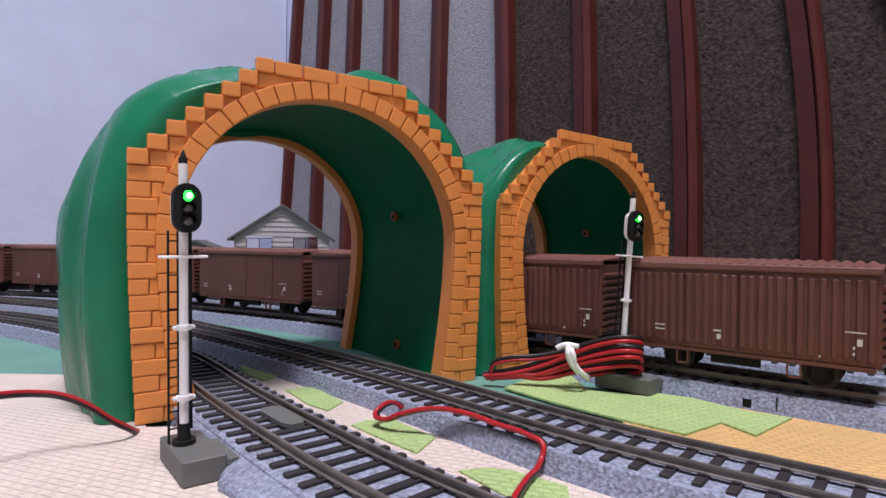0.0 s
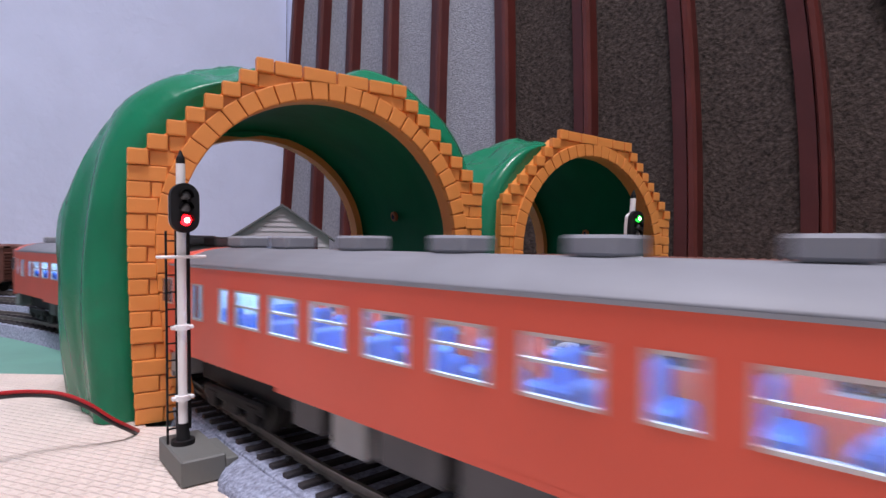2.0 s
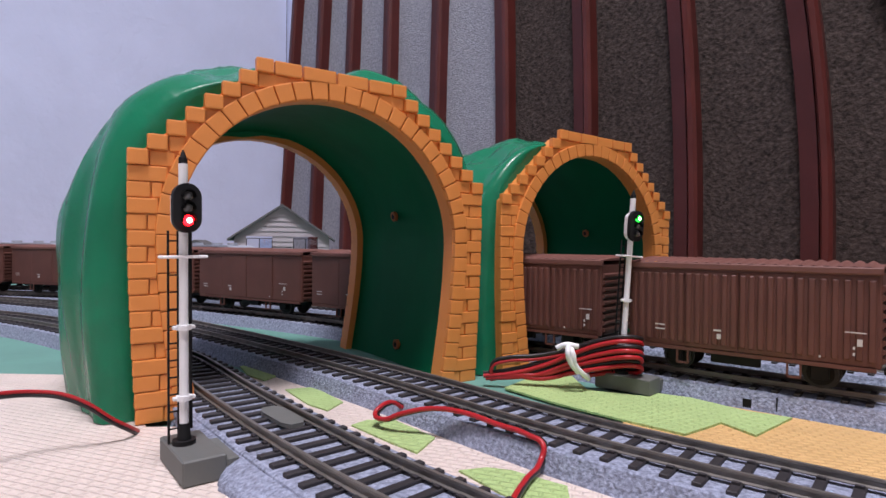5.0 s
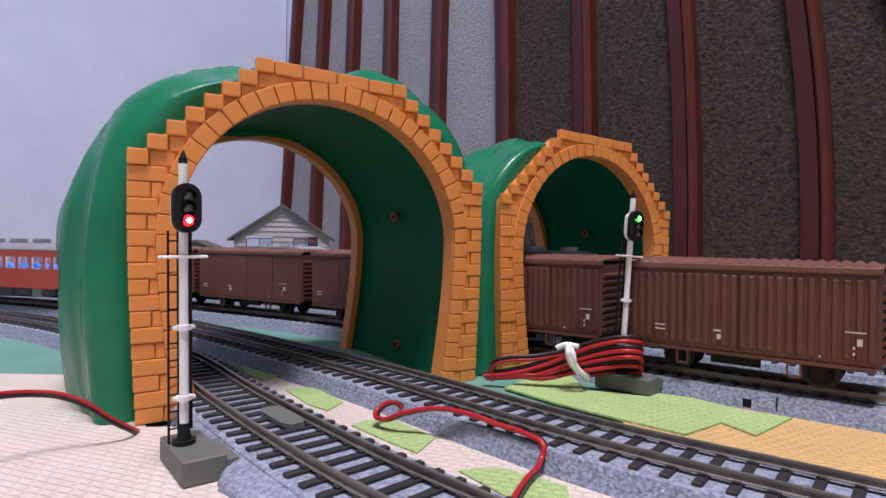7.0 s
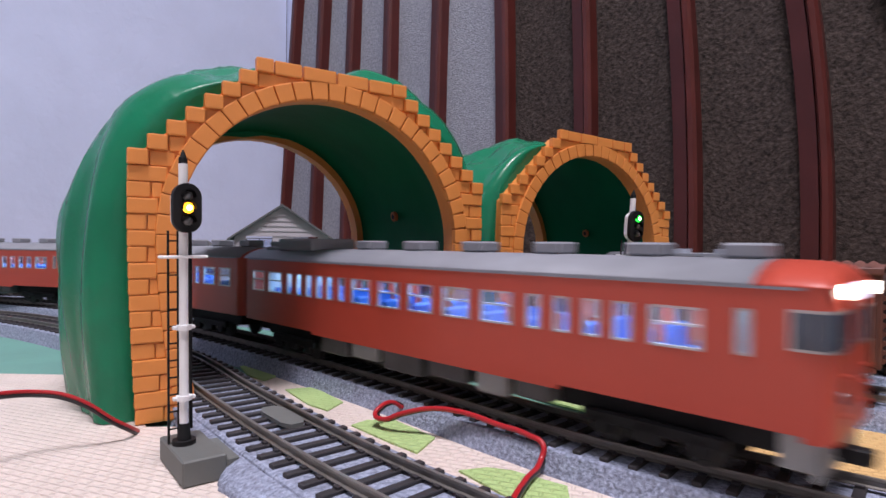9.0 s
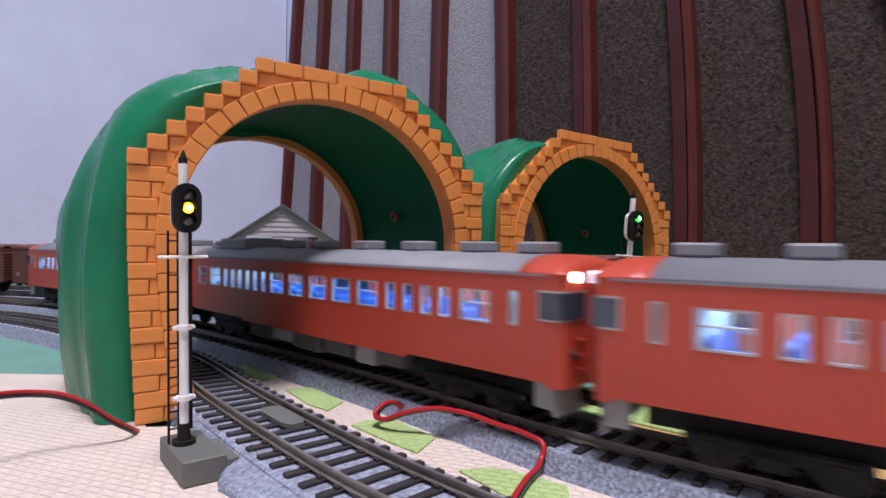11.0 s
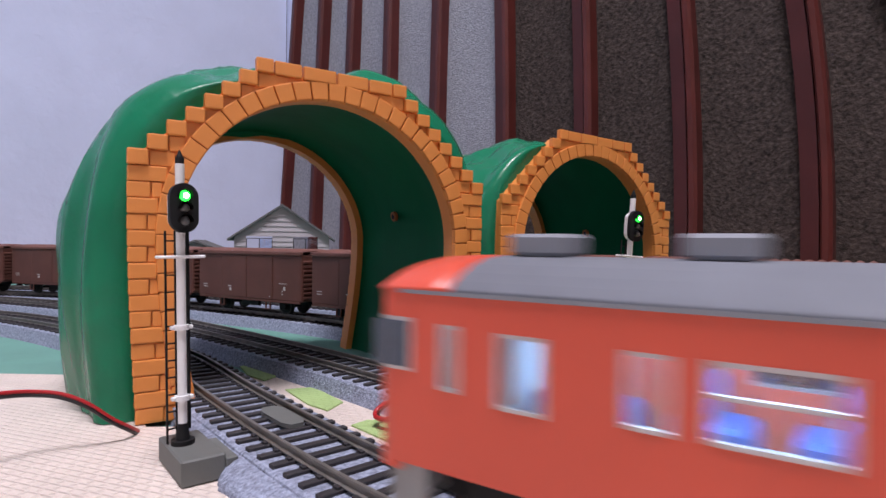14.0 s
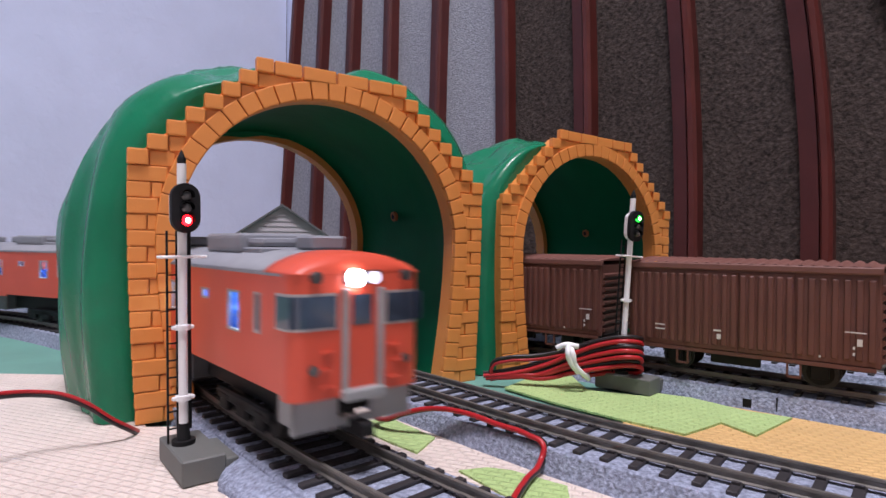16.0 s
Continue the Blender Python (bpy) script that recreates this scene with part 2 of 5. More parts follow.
def rail_profile(c):
    return [(c - 0.0010, 0.0086), (c - 0.0010, 0.0089), (c - 0.0003, 0.0092), (c - 0.0003, 0.0102), (c - 0.00055, 0.0104), (c - 0.0005, 0.0110),
            (c + 0.0005, 0.0110), (c + 0.00055, 0.0104), (c + 0.0003, 0.0102), (c + 0.0003, 0.0092), (c + 0.0010, 0.0089), (c + 0.0010, 0.0086)]


TIE_PITCH = 0.00735
TIE_SIZE = (0.0024, 0.0300)


def tie_mesh():
    bm = bmesh.new()
    w, l = TIE_SIZE
    add_box(bm, -w / 2, -l / 2, 0.0066, w / 2, l / 2, 0.0086, 0.0002)
    for c in (-0.0082, 0.0082):
        for d in (-0.0019, 0.0019):
            add_box(bm, -w / 2 * 0.8, c + d - 0.0006, 0.0086, w / 2 * 0.8, c + d + 0.0006, 0.0092)
    return mesh_of(bm, "tie", M_TIE)


TIE_ME = tie_mesh()


def track(label, path, s0, s1, near0, near1):
    root = thing("railway_track", label, "model track", kind="structure")
    part("ballast_bed", sweep(path, s0, s1, 0.02, BED), M_BALLAST, root, "blue-grey speckled roadbed")
    for c in (-0.0082, 0.0082):
        part("rail", sweep(path, s0, s1, 0.012, rail_profile(c)), M_RAIL, root, "dark weathered metal rail")
    far = []
    k = 0
    s = s0
    while s < s1:
        p, t = path.at(s)
        m = pose(p[0], p[1], 0, 0, 0, math.degrees(math.atan2(t[1], t[0])))
        if near0 <= s <= near1:
            ob = new("tie", TIE_ME)
            ob.parent, ob.matrix_basis = root, m
        else:
            far.append(m)
        s += TIE_PITCH
    if far:
        co = np.array([v.co[:] for v in TIE_ME.vertices])
        fs = [tuple(pp.vertices) for pp in TIE_ME.polygons]
        V, F = [], []
        for m in far:
            M = np.array(m)
            V.extend((co @ M[:3, :3].T + M[:3, 3]).tolist())
            o = len(co) * (len(F) // len(fs))
            F.extend([tuple(i + o for i in f) for f in fs])
        me = bpy.data.meshes.new("ties")
        me.from_pydata(V, [], F)
        me.materials.append(M_TIE)
        ob = new("ties", me)
        ob.parent = root
        tagged(ob, "row of black plastic ties", kind="stuff")
    return root


# ---- the room ----
CORNER = Vector((-0.45, 1.64))
RDIR = Vector((0.738, -0.674))
LDIR = Vector((-0.674, -0.738))


def room_plan(s, d):
    """Plan point s along the partition from the corner and d along the papered wall."""
    p = CORNER + RDIR * s + LDIR * d
    return (p.x, p.y)


ROOM_S, ROOM_D, ROOM_H = 3.3, 3.3, 2.4
floor = new("floor", mesh_of(prism([room_plan(-0.1, -0.1), room_plan(-0.1, ROOM_D + 0.1), room_plan(ROOM_S + 0.1, ROOM_D + 0.1), room_plan(ROOM_S + 0.1, -0.1)], -0.06, -0.004), "floor", M_FLOOR))
tagged(floor, "pale wooden floor of the room", "floor", kind="structure")


def wall(name, label, s0, d0, s1, d1, mat_):
    ob = new(name, mesh_of(prism([room_plan(s0, d0), room_plan(s1, d0), room_plan(s1, d1), room_plan(s0, d1)], -0.004, ROOM_H), name, mat_))
    return tagged(ob, label, "wall", kind="structure")


wall("wall_west", "pale blue embossed wallpaper wall", -0.1, 0.0, 0.0, ROOM_D, M_WALL)
wall("wall_south", "plain pale grey wall behind the layout", 0.0, ROOM_D, ROOM_S, ROOM_D + 0.1, M_PANEL)
wall("wall_east", "plain pale grey wall beside the layout", ROOM_S, 0.0, ROOM_S + 0.1, ROOM_D, M_PANEL)
north = wall("wall_north", "folding partition of felt panels and red-brown ribs", -0.1, -0.1, ROOM_S, -0.02, M_FELT)
ceil = new("ceiling", mesh_of(prism([room_plan(-0.1, -0.1), room_plan(-0.1, ROOM_D + 0.1), room_plan(ROOM_S + 0.1, ROOM_D + 0.1), room_plan(ROOM_S + 0.1, -0.1)], ROOM_H, ROOM_H + 0.05), "ceiling", M_CEIL))
tagged(ceil, "plain white ceiling", "ceiling", kind="structure")

# ribs: place along the partition at eye height and higher up
RIBS = [(0.0030, 0.0750, 0.75), (0.1570, 0.1970, 0.71), (0.2940, 0.3200, 0.67), (0.4420, 0.4560, 0.62), (0.5990, 0.6110, 0.58),
        (0.7890, 0.7810, 0.53), (0.9620, 0.9530, 0.48), (1.1365, 1.1215, 0.43), (1.3070, 1.2870, 0.38), (1.4460, 1.4000, 0.37),
        (1.6100, 1.5700, 0.35), (1.7800, 1.7500, 0.35), (1.9500, 1.9300, 0.35)]


def rib_s(rib, z):
    s_mid, s_top, zt = rib
    u = min(2.0, max(0.0, (z - 0.063) / (zt - 0.063)))
    bow = u * u if u < 1 else 2 * u - 1
    return s_mid + (s_top - s_mid) * (bow if s_top < s_mid else u)


def rib_strip(rib, prof):
    """The profile [(along, out)] carried up a rib; out points into the room."""
    bm = bmesh.new()
    rows = []
    for z in (-0.003, 0.06, 0.12, 0.18, 0.24, 0.30, 0.36, 0.42, 0.50, 0.60, 0.75, 1.2, ROOM_H - 0.01):
        s = rib_s(rib, z)
        row = []
        for a, o in prof:
            p = room_plan(s + a, o)
            row.append(bm.verts.new((p[0], p[1], z)))
        rows.append(row)
    m = len(prof)
    for r, q in zip(rows[:-1], rows[1:]):
        for i in range(m):
            bm.faces.new((r[i], r[(i + 1) % m], q[(i + 1) % m], q[i]))
    bm.faces.new(rows[0][::-1])
    bm.faces.new(rows[-1])
    bmesh.ops.recalc_face_normals(bm, faces=bm.faces)
    return bm


for i, rib in enumerate(RIBS):
    w = 0.038
    part("rib", rib_strip(rib, [(-w, -0.02), (-w, 0.004), (-0.016, 0.010), (-0.014, -0.02)]), M_RIB, north, "flat red-brown plastic rib")
    part("rib_bead", rib_strip(rib, [(-0.014, -0.02), (-0.014, 0.012), (-0.011, 0.017), (-0.004, 0.017), (0.0, 0.012), (0.0, -0.02)]), M_RIB2, north, "raised glossy bead of the rib")
    if i == 0:
        bm = bmesh.new()
        rows = []
        for z in (-0.003, 0.3, 0.6, 0.9, 1.2, ROOM_H - 0.01):
            rows.append([bm.verts.new((*room_plan(a, -0.004), z)) for a in (-0.004, max(0.004, rib_s(rib, z) - 0.5 * w))])
        for r, q in zip(rows[:-1], rows[1:]):
            bm.faces.new((r[0], r[1], q[1], q[0]))
        part("wall_return", bm, M_WALL, north, "narrow strip of pale wallpaper")
    else:
        prev = RIBS[i - 1]
        bm = bmesh.new()
        rows = []
        for z in (-0.003, 0.06, 0.12, 0.18, 0.24, 0.30, 0.36, 0.42, 0.50, 0.60, 0.75, 1.2, ROOM_H - 0.01):
            s0, s1 = rib_s(prev, z), rib_s(rib, z) - w
            row = []
            for k in range(7):
                u = k / 6
                p = room_plan(s0 + (s1 - s0) * u, -0.012 - 0.006 * math.sin(math.pi * u) + 0.0015 * math.sin(z * 9 + i * 2 + u * 3))
                row.append(bm.verts.new((p[0], p[1], z)))
            rows.append(row)
        for r, q in zip(rows[:-1], rows[1:]):
            for k in range(6):
                bm.faces.new((r[k], r[k + 1], q[k + 1], q[k]))
        part("felt_panel", bm, M_FELT2 if i <= 5 else M_FELT, north, "pale grey felt panel" if i <= 5 else "dark brown felt panel", smooth=True)

lamp = thing("ceiling_lamp", "round white ceiling lamp, switched on", "lamp", m=pose(LAMP_X, LAMP_Y, ROOM_H))
part("lamp_base", cyl(pose(0, 0, -0.02), 0.30, 0.04, 40), M_WHITE, lamp)
part("lamp_cover", cyl(pose(0, 0, -0.065), 0.34, 0.05, 40, 0.34), M_LAMP, lamp, "glowing milk-white cover")

# ---- the mats ----
base = new("base_mat", mesh_of(prism([(-1.28, -0.85), (0.46, -0.85), (0.46, 0.30), (-0.10, 0.90), (-1.04, 0.90), (-1.28, 0.62)], -0.004, 0.0), "base_mat", M_TEAL))
tagged(base, "flat teal green felt mat under the tracks", "mat", kind="structure")


def mat_piece(label, pts, z0, z1, m):
    ob = new("woven_mat", mesh_of(prism(pts, z0, z1), "woven_mat", m))
    return tagged(ob, label, "mat", kind="structure")


mat_piece("woven beige anti-slip mat in front of the tunnel", [(-0.60, -0.40), (0.09, -0.40), (0.075, 0.02), (0.0, 0.100), (-0.030, 0.138), (-0.085, 0.190), (-0.60, 0.168)], 0.0002, 0.0018, M_BEIGE)
mat_piece("woven beige anti-slip mat beside the tunnel", [(-0.60, 0.1695), (-0.0925, 0.1835), (-0.150, 0.262), (-0.60, 0.276)], 0.0002, 0.0016, M_BEIGE)
mat_piece("woven beige patchwork mat between the tracks", [(0.16, -0.06), (0.20, 0.00), (0.06, 0.135), (-0.04, 0.245), (-0.085, 0.270), (-0.098, 0.262), (0.0, 0.13)], 0.0002, 0.0010, M_BEIGE)
mat_piece("woven tan mat beside the goods siding", [(0.30, -0.10), (0.36, -0.02), (0.20, 0.150), (0.10, 0.235), (0.050, 0.190), (0.09, 0.135)], 0.0002, 0.0008, M_TAN)

for lab, path, a, b in (("near oval railway track on a grey roadbed", PATH_A, (0.196, -0.038), (-0.330, 0.416)), ("middle oval railway track on a grey roadbed", PATH_B, (0.300, -0.038), (-0.420, 0.522))):
    track(lab, path, 0.0, path.length, path.near(*a), path.near(*b))
track("goods siding track on a grey roadbed", PATH_W, 0.0, PATH_W.length, PATH_W.near(0.225, 0.145), PATH_W.near(-0.425, 0.578))
track("outer railway track behind the goods wagons", PATH_D, 0.0, PATH_D.length, 0.0, -1.0)



# ---- coloured patches of the woven mat ----
def patch(pts):
    ob = new("lime_patch", mesh_of(prism(pts, 0.0008, 0.0016), "lime_patch", M_LIME))
    tagged(ob, "lime green woven patch of the mat", "mat patch", "mat patches", kind="structure")


PATCHES = [
    [(-0.0997, 0.2850), (-0.0969, 0.2891), (-0.0757, 0.2664), (-0.0788, 0.2563), (-0.0890, 0.2658)],
    [(-0.0653, 0.2408), (-0.0544, 0.2451), (-0.0381, 0.2229), (-0.0417, 0.2113), (-0.0508, 0.2192)],
    [(-0.0303, 0.1945), (-0.0257, 0.2003), (-0.0159, 0.2000), (-0.0019, 0.1828), (-0.0070, 0.1693), (-0.0158, 0.1782)],
    [(0.0049, 0.1564), (0.0128, 0.1586), (0.0193, 0.1568), (0.0324, 0.1468), (0.0309, 0.1363), (0.0166, 0.1399)],
    [(0.0271, 0.2476), (0.0415, 0.2672), (0.0611, 0.2727), (0.0622, 0.2452), (0.0830, 0.2360), (0.0906, 0.2408), (0.1019, 0.2341), (0.1144, 0.2163), (0.1269, 0.2082), (0.1030, 0.1883), (0.0981, 0.2019), (0.0938, 0.1986), (0.0799, 0.1887), (0.0639, 0.2040), (0.0439, 0.2252)],
]
for pts in PATCHES:
    patch(pts)


# ---- toy tunnels ----
U0, ROW, STEP = 0.0699, 0.00540, 0.00567
LEAN = 0.0157
ARC_Z, ARC_R, LEG_IN = 0.063, 0.0549, 0.0503
RING = 0.0070


def inner_line(grow, n=48):
    """The arch's inside line, from the foot of one leg over the top to the other, moved outward by grow."""
    pts = [(U0 - LEG_IN - grow - (ARC_R - LEG_IN) * math.sin(math.pi / 2 * k / 8), ARC_Z * k / 8) for k in range(8)]
    for k in range(n + 1):
        a = math.pi * (1 - k / n)
        pts.append((U0 + (ARC_R + grow) * math.cos(a), ARC_Z + (ARC_R + grow) * math.sin(a)))
    pts += [(2 * U0 - u, z) for u, z in pts[7::-1]]
    return pts


OUTLINE = [(0.0010, 0.0), (0.0010, 0.0880), (0.0402, 0.1256), (0.0996, 0.1256), (0.1388, 0.0880), (0.1388, 0.0)]


def to_outline(u, z):
    """From the arch's heart through (u, z) to the portal's outline."""
    if z <= 0:
        return (OUTLINE[0] if u < U0 else OUTLINE[-1])
    c = (U0, 0.0)
    d = (u - c[0], z - c[1])
    best = None
    for (ax, az), (bx, bz) in zip(OUTLINE[:-1], OUTLINE[1:]):
        ex, ez = bx - ax, bz - az
        det = d[0] * -ez + d[1] * ex
        if abs(det) < 1e-12:
            continue
        t = ((ax - c[0]) * -ez + (az - c[1]) * ex) / det
        k = (d[0] * (az - c[1]) - d[1] * (ax - c[0])) / det
        if t > 0 and -1e-6 <= k <= 1 + 1e-6 and (best is None or t < best):
            best = t
    return (c[0] + d[0] * best, c[1] + d[1] * best)


def flare(u, z):
    """The moulding widens a little towards the top."""
    return U0 + (u - U0) * (1 + 0.045 * math.sin(math.pi / 2 * min(1.0, max(0.0, z) / 0.08)))


def lean(bm):
    """The portal sags towards one foot."""
    for v in bm.verts:
        v.co.x = flare(v.co.x, v.co.z)
        v.co.z -= LEAN * v.co.x
    return bm


def lean_back(bm):
    for v in bm.verts:
        v.co.x = flare(v.co.x, v.co.z)
        v.co.z -= LEAN * (2 * U0 - v.co.x)
    return bm


def portal_plate(bm_depth):
    inner = inner_line(0.0)
    outer = [to_outline(*p) for p in inner]
    bm = bmesh.new()
    f_in = [bm.verts.new((u, 0.0, z)) for u, z in inner]
    f_out = [bm.verts.new((u, 0.0, z)) for u, z in outer]
    b_in = [bm.verts.new((u, bm_depth, z)) for u, z in inner]
    b_out = [bm.verts.new((u, bm_depth, z)) for u, z in outer]
    for i in range(len(inner) - 1):
        bm.faces.new((f_out[i], f_out[i + 1], f_in[i + 1], f_in[i]))
        bm.faces.new((b_in[i], b_in[i + 1], b_out[i + 1], b_out[i]))
        bm.faces.new((f_in[i], f_in[i + 1], b_in[i + 1], b_in[i]))
        bm.faces.new((b_out[i], b_out[i + 1], f_out[i + 1], f_out[i]))
    for k in (0, -1):
        bm.faces.new((f_in[k], f_out[k], b_out[k], b_in[k]))
    bmesh.ops.recalc_face_normals(bm, faces=bm.faces)
    return bm


def curve_u(z, grow):
    """Half width of the arch at height z, moved out by grow; None above it."""
    if z <= ARC_Z:
        return LEG_IN + (ARC_R - LEG_IN) * math.sin(math.pi / 2 * z / ARC_Z) + grow
    r = ARC_R + grow
    return math.sqrt(r * r - (z - ARC_Z) ** 2) if z - ARC_Z < r else None


def brick_meshes():
    """All the bricks of one portal face, as (mesh, pose)."""
    rng = random.Random(5)
    out = []
    gap = 0.00016

    def add(u0, u1, z0, z1, y, taper=0.0):
        bm = bmesh.new()
        w, h = (u1 - u0) / 2 - gap / 2, (z1 - z0) / 2 - gap / 2
        add_box(bm, -w, -y + 0.0008, -h, w, 0.0008, h, 0.00055, 2)
        out.append((mesh_of(bm, "brick", M_ORANGE), Matrix.Translation(((u0 + u1) / 2, 0, (z0 + z1) / 2))))

    for side in (0, 1):
        for r in range(24):
            z0, z1 = r * ROW, (r + 1) * ROW
            ua = 0.0 if r <= 16 else (r - 16) * STEP
            zc = (z0 + z1) / 2
            hw = curve_u(zc, RING - 0.0006)
            ub = U0 - hw if hw is not None else U0
            edge = 0.0064
            if r >= 16:
                cells = [(ua, ua + edge, 0.0030)]
                x = ua + edge
                top = r == 23
                while ub - x > 0.0035:
                    w = min(0.0105 if (r % 2) else 0.0085, ub - x)
                    if ub - x - w < 0.003:
                        w = ub - x
                    cells.append((x, x + w, 0.0028 if top else 0.0016))
                    x += w
            else:
                full = ub - ua
                if r % 2:
                    cells = [(ua, ub, 0.0022)]
                else:
                    cut = ua + full * 0.68
                    cells = [(ua, cut, 0.0021), (cut, ub, 0.0018)]
            for a, b, y in cells:
                if side:
                    a, b = 2 * U0 - b, 2 * U0 - a
                add(a, b, z0, z1, y + rng.uniform(-0.0002, 0.0002))
    # the ring of arch stones
    line = inner_line(0.0, 200)
    P = np.array(line)
    S = np.concatenate([[0], np.cumsum(np.linalg.norm(np.diff(P, axis=0), axis=1))])
    n = 47
    seg = S[-1] / n
    for k in range(n):
        sm = (k + 0.5) * seg
        u, z = np.interp(sm, S, P[:, 0]), np.interp(sm, S, P[:, 1])
        u2, z2 = np.interp(sm + 0.001, S, P[:, 0]), np.interp(sm + 0.001, S, P[:, 1])
        a = math.atan2(z2 - z, u2 - u)
        bm = bmesh.new()
        l0, l1 = seg / 2 - gap / 2, seg / 2 * (1.12 if 8 < k < 34 else 1.0) - gap / 2
        vs = [bm.verts.new(v) for v in ((-l0, -0.0020, 0.0001), (l0, -0.0020, 0.0001), (l1, -0.0020, RING), (-l1, -0.0020, RING),
                                        (-l0, 0.0008, 0.0001), (l0, 0.0008, 0.0001), (l1, 0.0008, RING), (-l1, 0.0008, RING))]
        for f in ((0, 1, 2, 3), (7, 6, 5, 4), (0, 4, 5, 1), (1, 5, 6, 2), (2, 6, 7, 3), (3, 7, 4, 0)):
            bm.faces.new([vs[i] for i in f])
        bmesh.ops.recalc_face_normals(bm, faces=bm.faces)
        bmesh.ops.bevel(bm, geom=list(bm.edges), offset=0.00050, segments=2, affect="EDGES", profile=0.6)
        out.append((mesh_of(bm, "arch_stone", M_ORANGE), pose(u, 0, z) @ Matrix.Rotation(-a, 4, "Y")))
    return out


BRICKS = brick_meshes()
T_LEN = 0.108


def hill_mesh(seed, rise):
    """The green outer hill: lumpy, with creases that run down its flanks."""
    bm = bmesh.new()
    n, m = 96, 34
    rows = []
    for j in range(m + 1):
        v = max(0, j - 2) / (m - 2)
        y = 0.0052 + 0.0950 * v - (0.0012 if j == 1 else 0.0)
        k = math.sin(math.pi * v)
        b = (0.0020, 0.0072)[j] if j < 2 else 0.0115 * (1 - v) ** 0.5 + 0.0120 * k ** 0.6
        h = 0.016 * rise * k ** 0.6 * (0.55 + 0.9 * v)
        row = []
        for i in range(n + 1):
            a = math.pi * (1 - i / n)
            c, s = math.cos(a), math.sin(a)
            e = 2 / (3.6 if c < 0 else 3.1)
            side = 1.0 if c < 0 else 0.62 + 0.8 * s * c
            hump = 0.10 + 1.50 * min(1.0, max(0.0, (c + 0.45) / 0.8))
            u = U0 + math.copysign(abs(c) ** e, c) * (0.0672 + b * side)
            z = ((0.1232 if c < 0 else 0.1255) + h * hump) * abs(s) ** e
            w = min(1.0, k * 3.0)
            p = Vector((u, y, z))
            flute = noise.noise(Vector((p.x * 60 * s + seed, p.y * 75, p.z * 9 + seed)))
            lump = noise.noise(Vector((p.x * 24 + seed, p.y * 26, p.z * 18)))
            crease = -abs(noise.noise(Vector((p.x * 30 * s, p.y * 48 + seed, p.z * 13)))) * 0.0055
            d = (lump * 0.0046 + flute * 0.0042 + crease + 0.0012) * w
            u += c * d
            z = z + s * d if 0 < i < n else 0.0
            row.append(bm.verts.new((u, y, max(0.0, z))))
        rows.append(row)
    for end, at in ((rows[0], 0), (rows[-1], len(rows))):
        rows.insert(at + (at > 0), [bm.verts.new((U0 + (v.co.x - U0) * 0.95, v.co.y, v.co.z * 0.955)) for v in end])
    for r, q in zip(rows[:-1], rows[1:]):
        for i in range(n):
            bm.faces.new((r[i], q[i], q[i + 1], r[i + 1]))
    return bm


def lining_mesh():
    """The inside of the shell."""
    bm = bmesh.new()
    rows = []
    n = 50
    for y, g in zip((0.0068, 0.012, 0.03, 0.055, 0.078, 0.096, 0.1012), (0.0035, 0.0052, 0.0062, 0.0066, 0.0062, 0.0052, 0.0035)):
        row = []
        for u, z in inner_line(g, n):
            row.append(bm.verts.new((u, y, z)))
        rows.append(row)
    for r, q in zip(rows[:-1], rows[1:]):
        for k in range(len(r) - 1):
            bm.faces.new((r[k], r[k + 1], q[k + 1], q[k]))
    return bm


PLATE_ME = None


def toy_tunnel(label, m, seed, rise):
    global PLATE_ME
    root = thing("toy_tunnel", label, "toy tunnel", "toy tunnels", m=m)
    if PLATE_ME is None:
        PLATE_ME = portal_plate(0.0072)
        PLATE_ME = (mesh_of(lean(PLATE_ME.copy()), "portal", M_ORANGE), mesh_of(lean_back(PLATE_ME), "portal", M_ORANGE))
    for back in (0, 1):
        pm = pose(0, 0, 0) if not back else pose(2 * U0, T_LEN, 0, 0, 0, 180)
        portal = new("portal", PLATE_ME[back])
        portal.parent, portal.matrix_basis = root, pm
        tagged(portal, "orange moulded brick portal with stepped top")
        for me, bmx in BRICKS:
            ob = new(me.name.split(".")[0], me)
            ux = bmx.translation.x
            ob.parent, ob.matrix_basis = portal, Matrix.Translation((flare(ux, bmx.translation.z) - ux, 0, -LEAN * (2 * U0 - ux if back else ux))) @ bmx
    part("hill_shell", lean(hill_mesh(seed, rise)), M_GREEN, root, "glossy green lumpy hill shell", smooth=True)
    part("lining", lean(lining_mesh()), M_GREEN_SHADED, root, "smooth inside of the tunnel, green darkened for shade", smooth=True)
    for u, y, z in ((0.1240, 0.060, 0.075), (0.1215, 0.052, 0.012), (0.085, 0.066, 0.1185), (0.030, 0.052, 0.0995)):
        u, z = min(inner_line(0.0064, 120), key=lambda q: (q[0] - u) ** 2 + (q[1] - z) ** 2)
        d = Vector((U0 - u, 0, ARC_Z - z)).normalized()
        if z < ARC_Z:
            d = Vector((math.copysign(1.0, U0 - u), 0, 0))
        bm = cyl(Matrix.Translation((u, y, z)) @ d.to_track_quat("Z", "Y").to_matrix().to_4x4(), 0.0026, 0.0016, 20)
        boss = part("screw_boss", bm, M_ORANGE_D, root, "round orange-brown screw boss")
        p = Vector((u, y, z)) + d * 0.0009
        part("screw", cyl(Matrix.Translation(p) @ d.to_track_quat("Z", "Y").to_matrix().to_4x4(), 0.0013, 0.0004, 12), M_BLACK, boss, "dark screw hole")
    return root


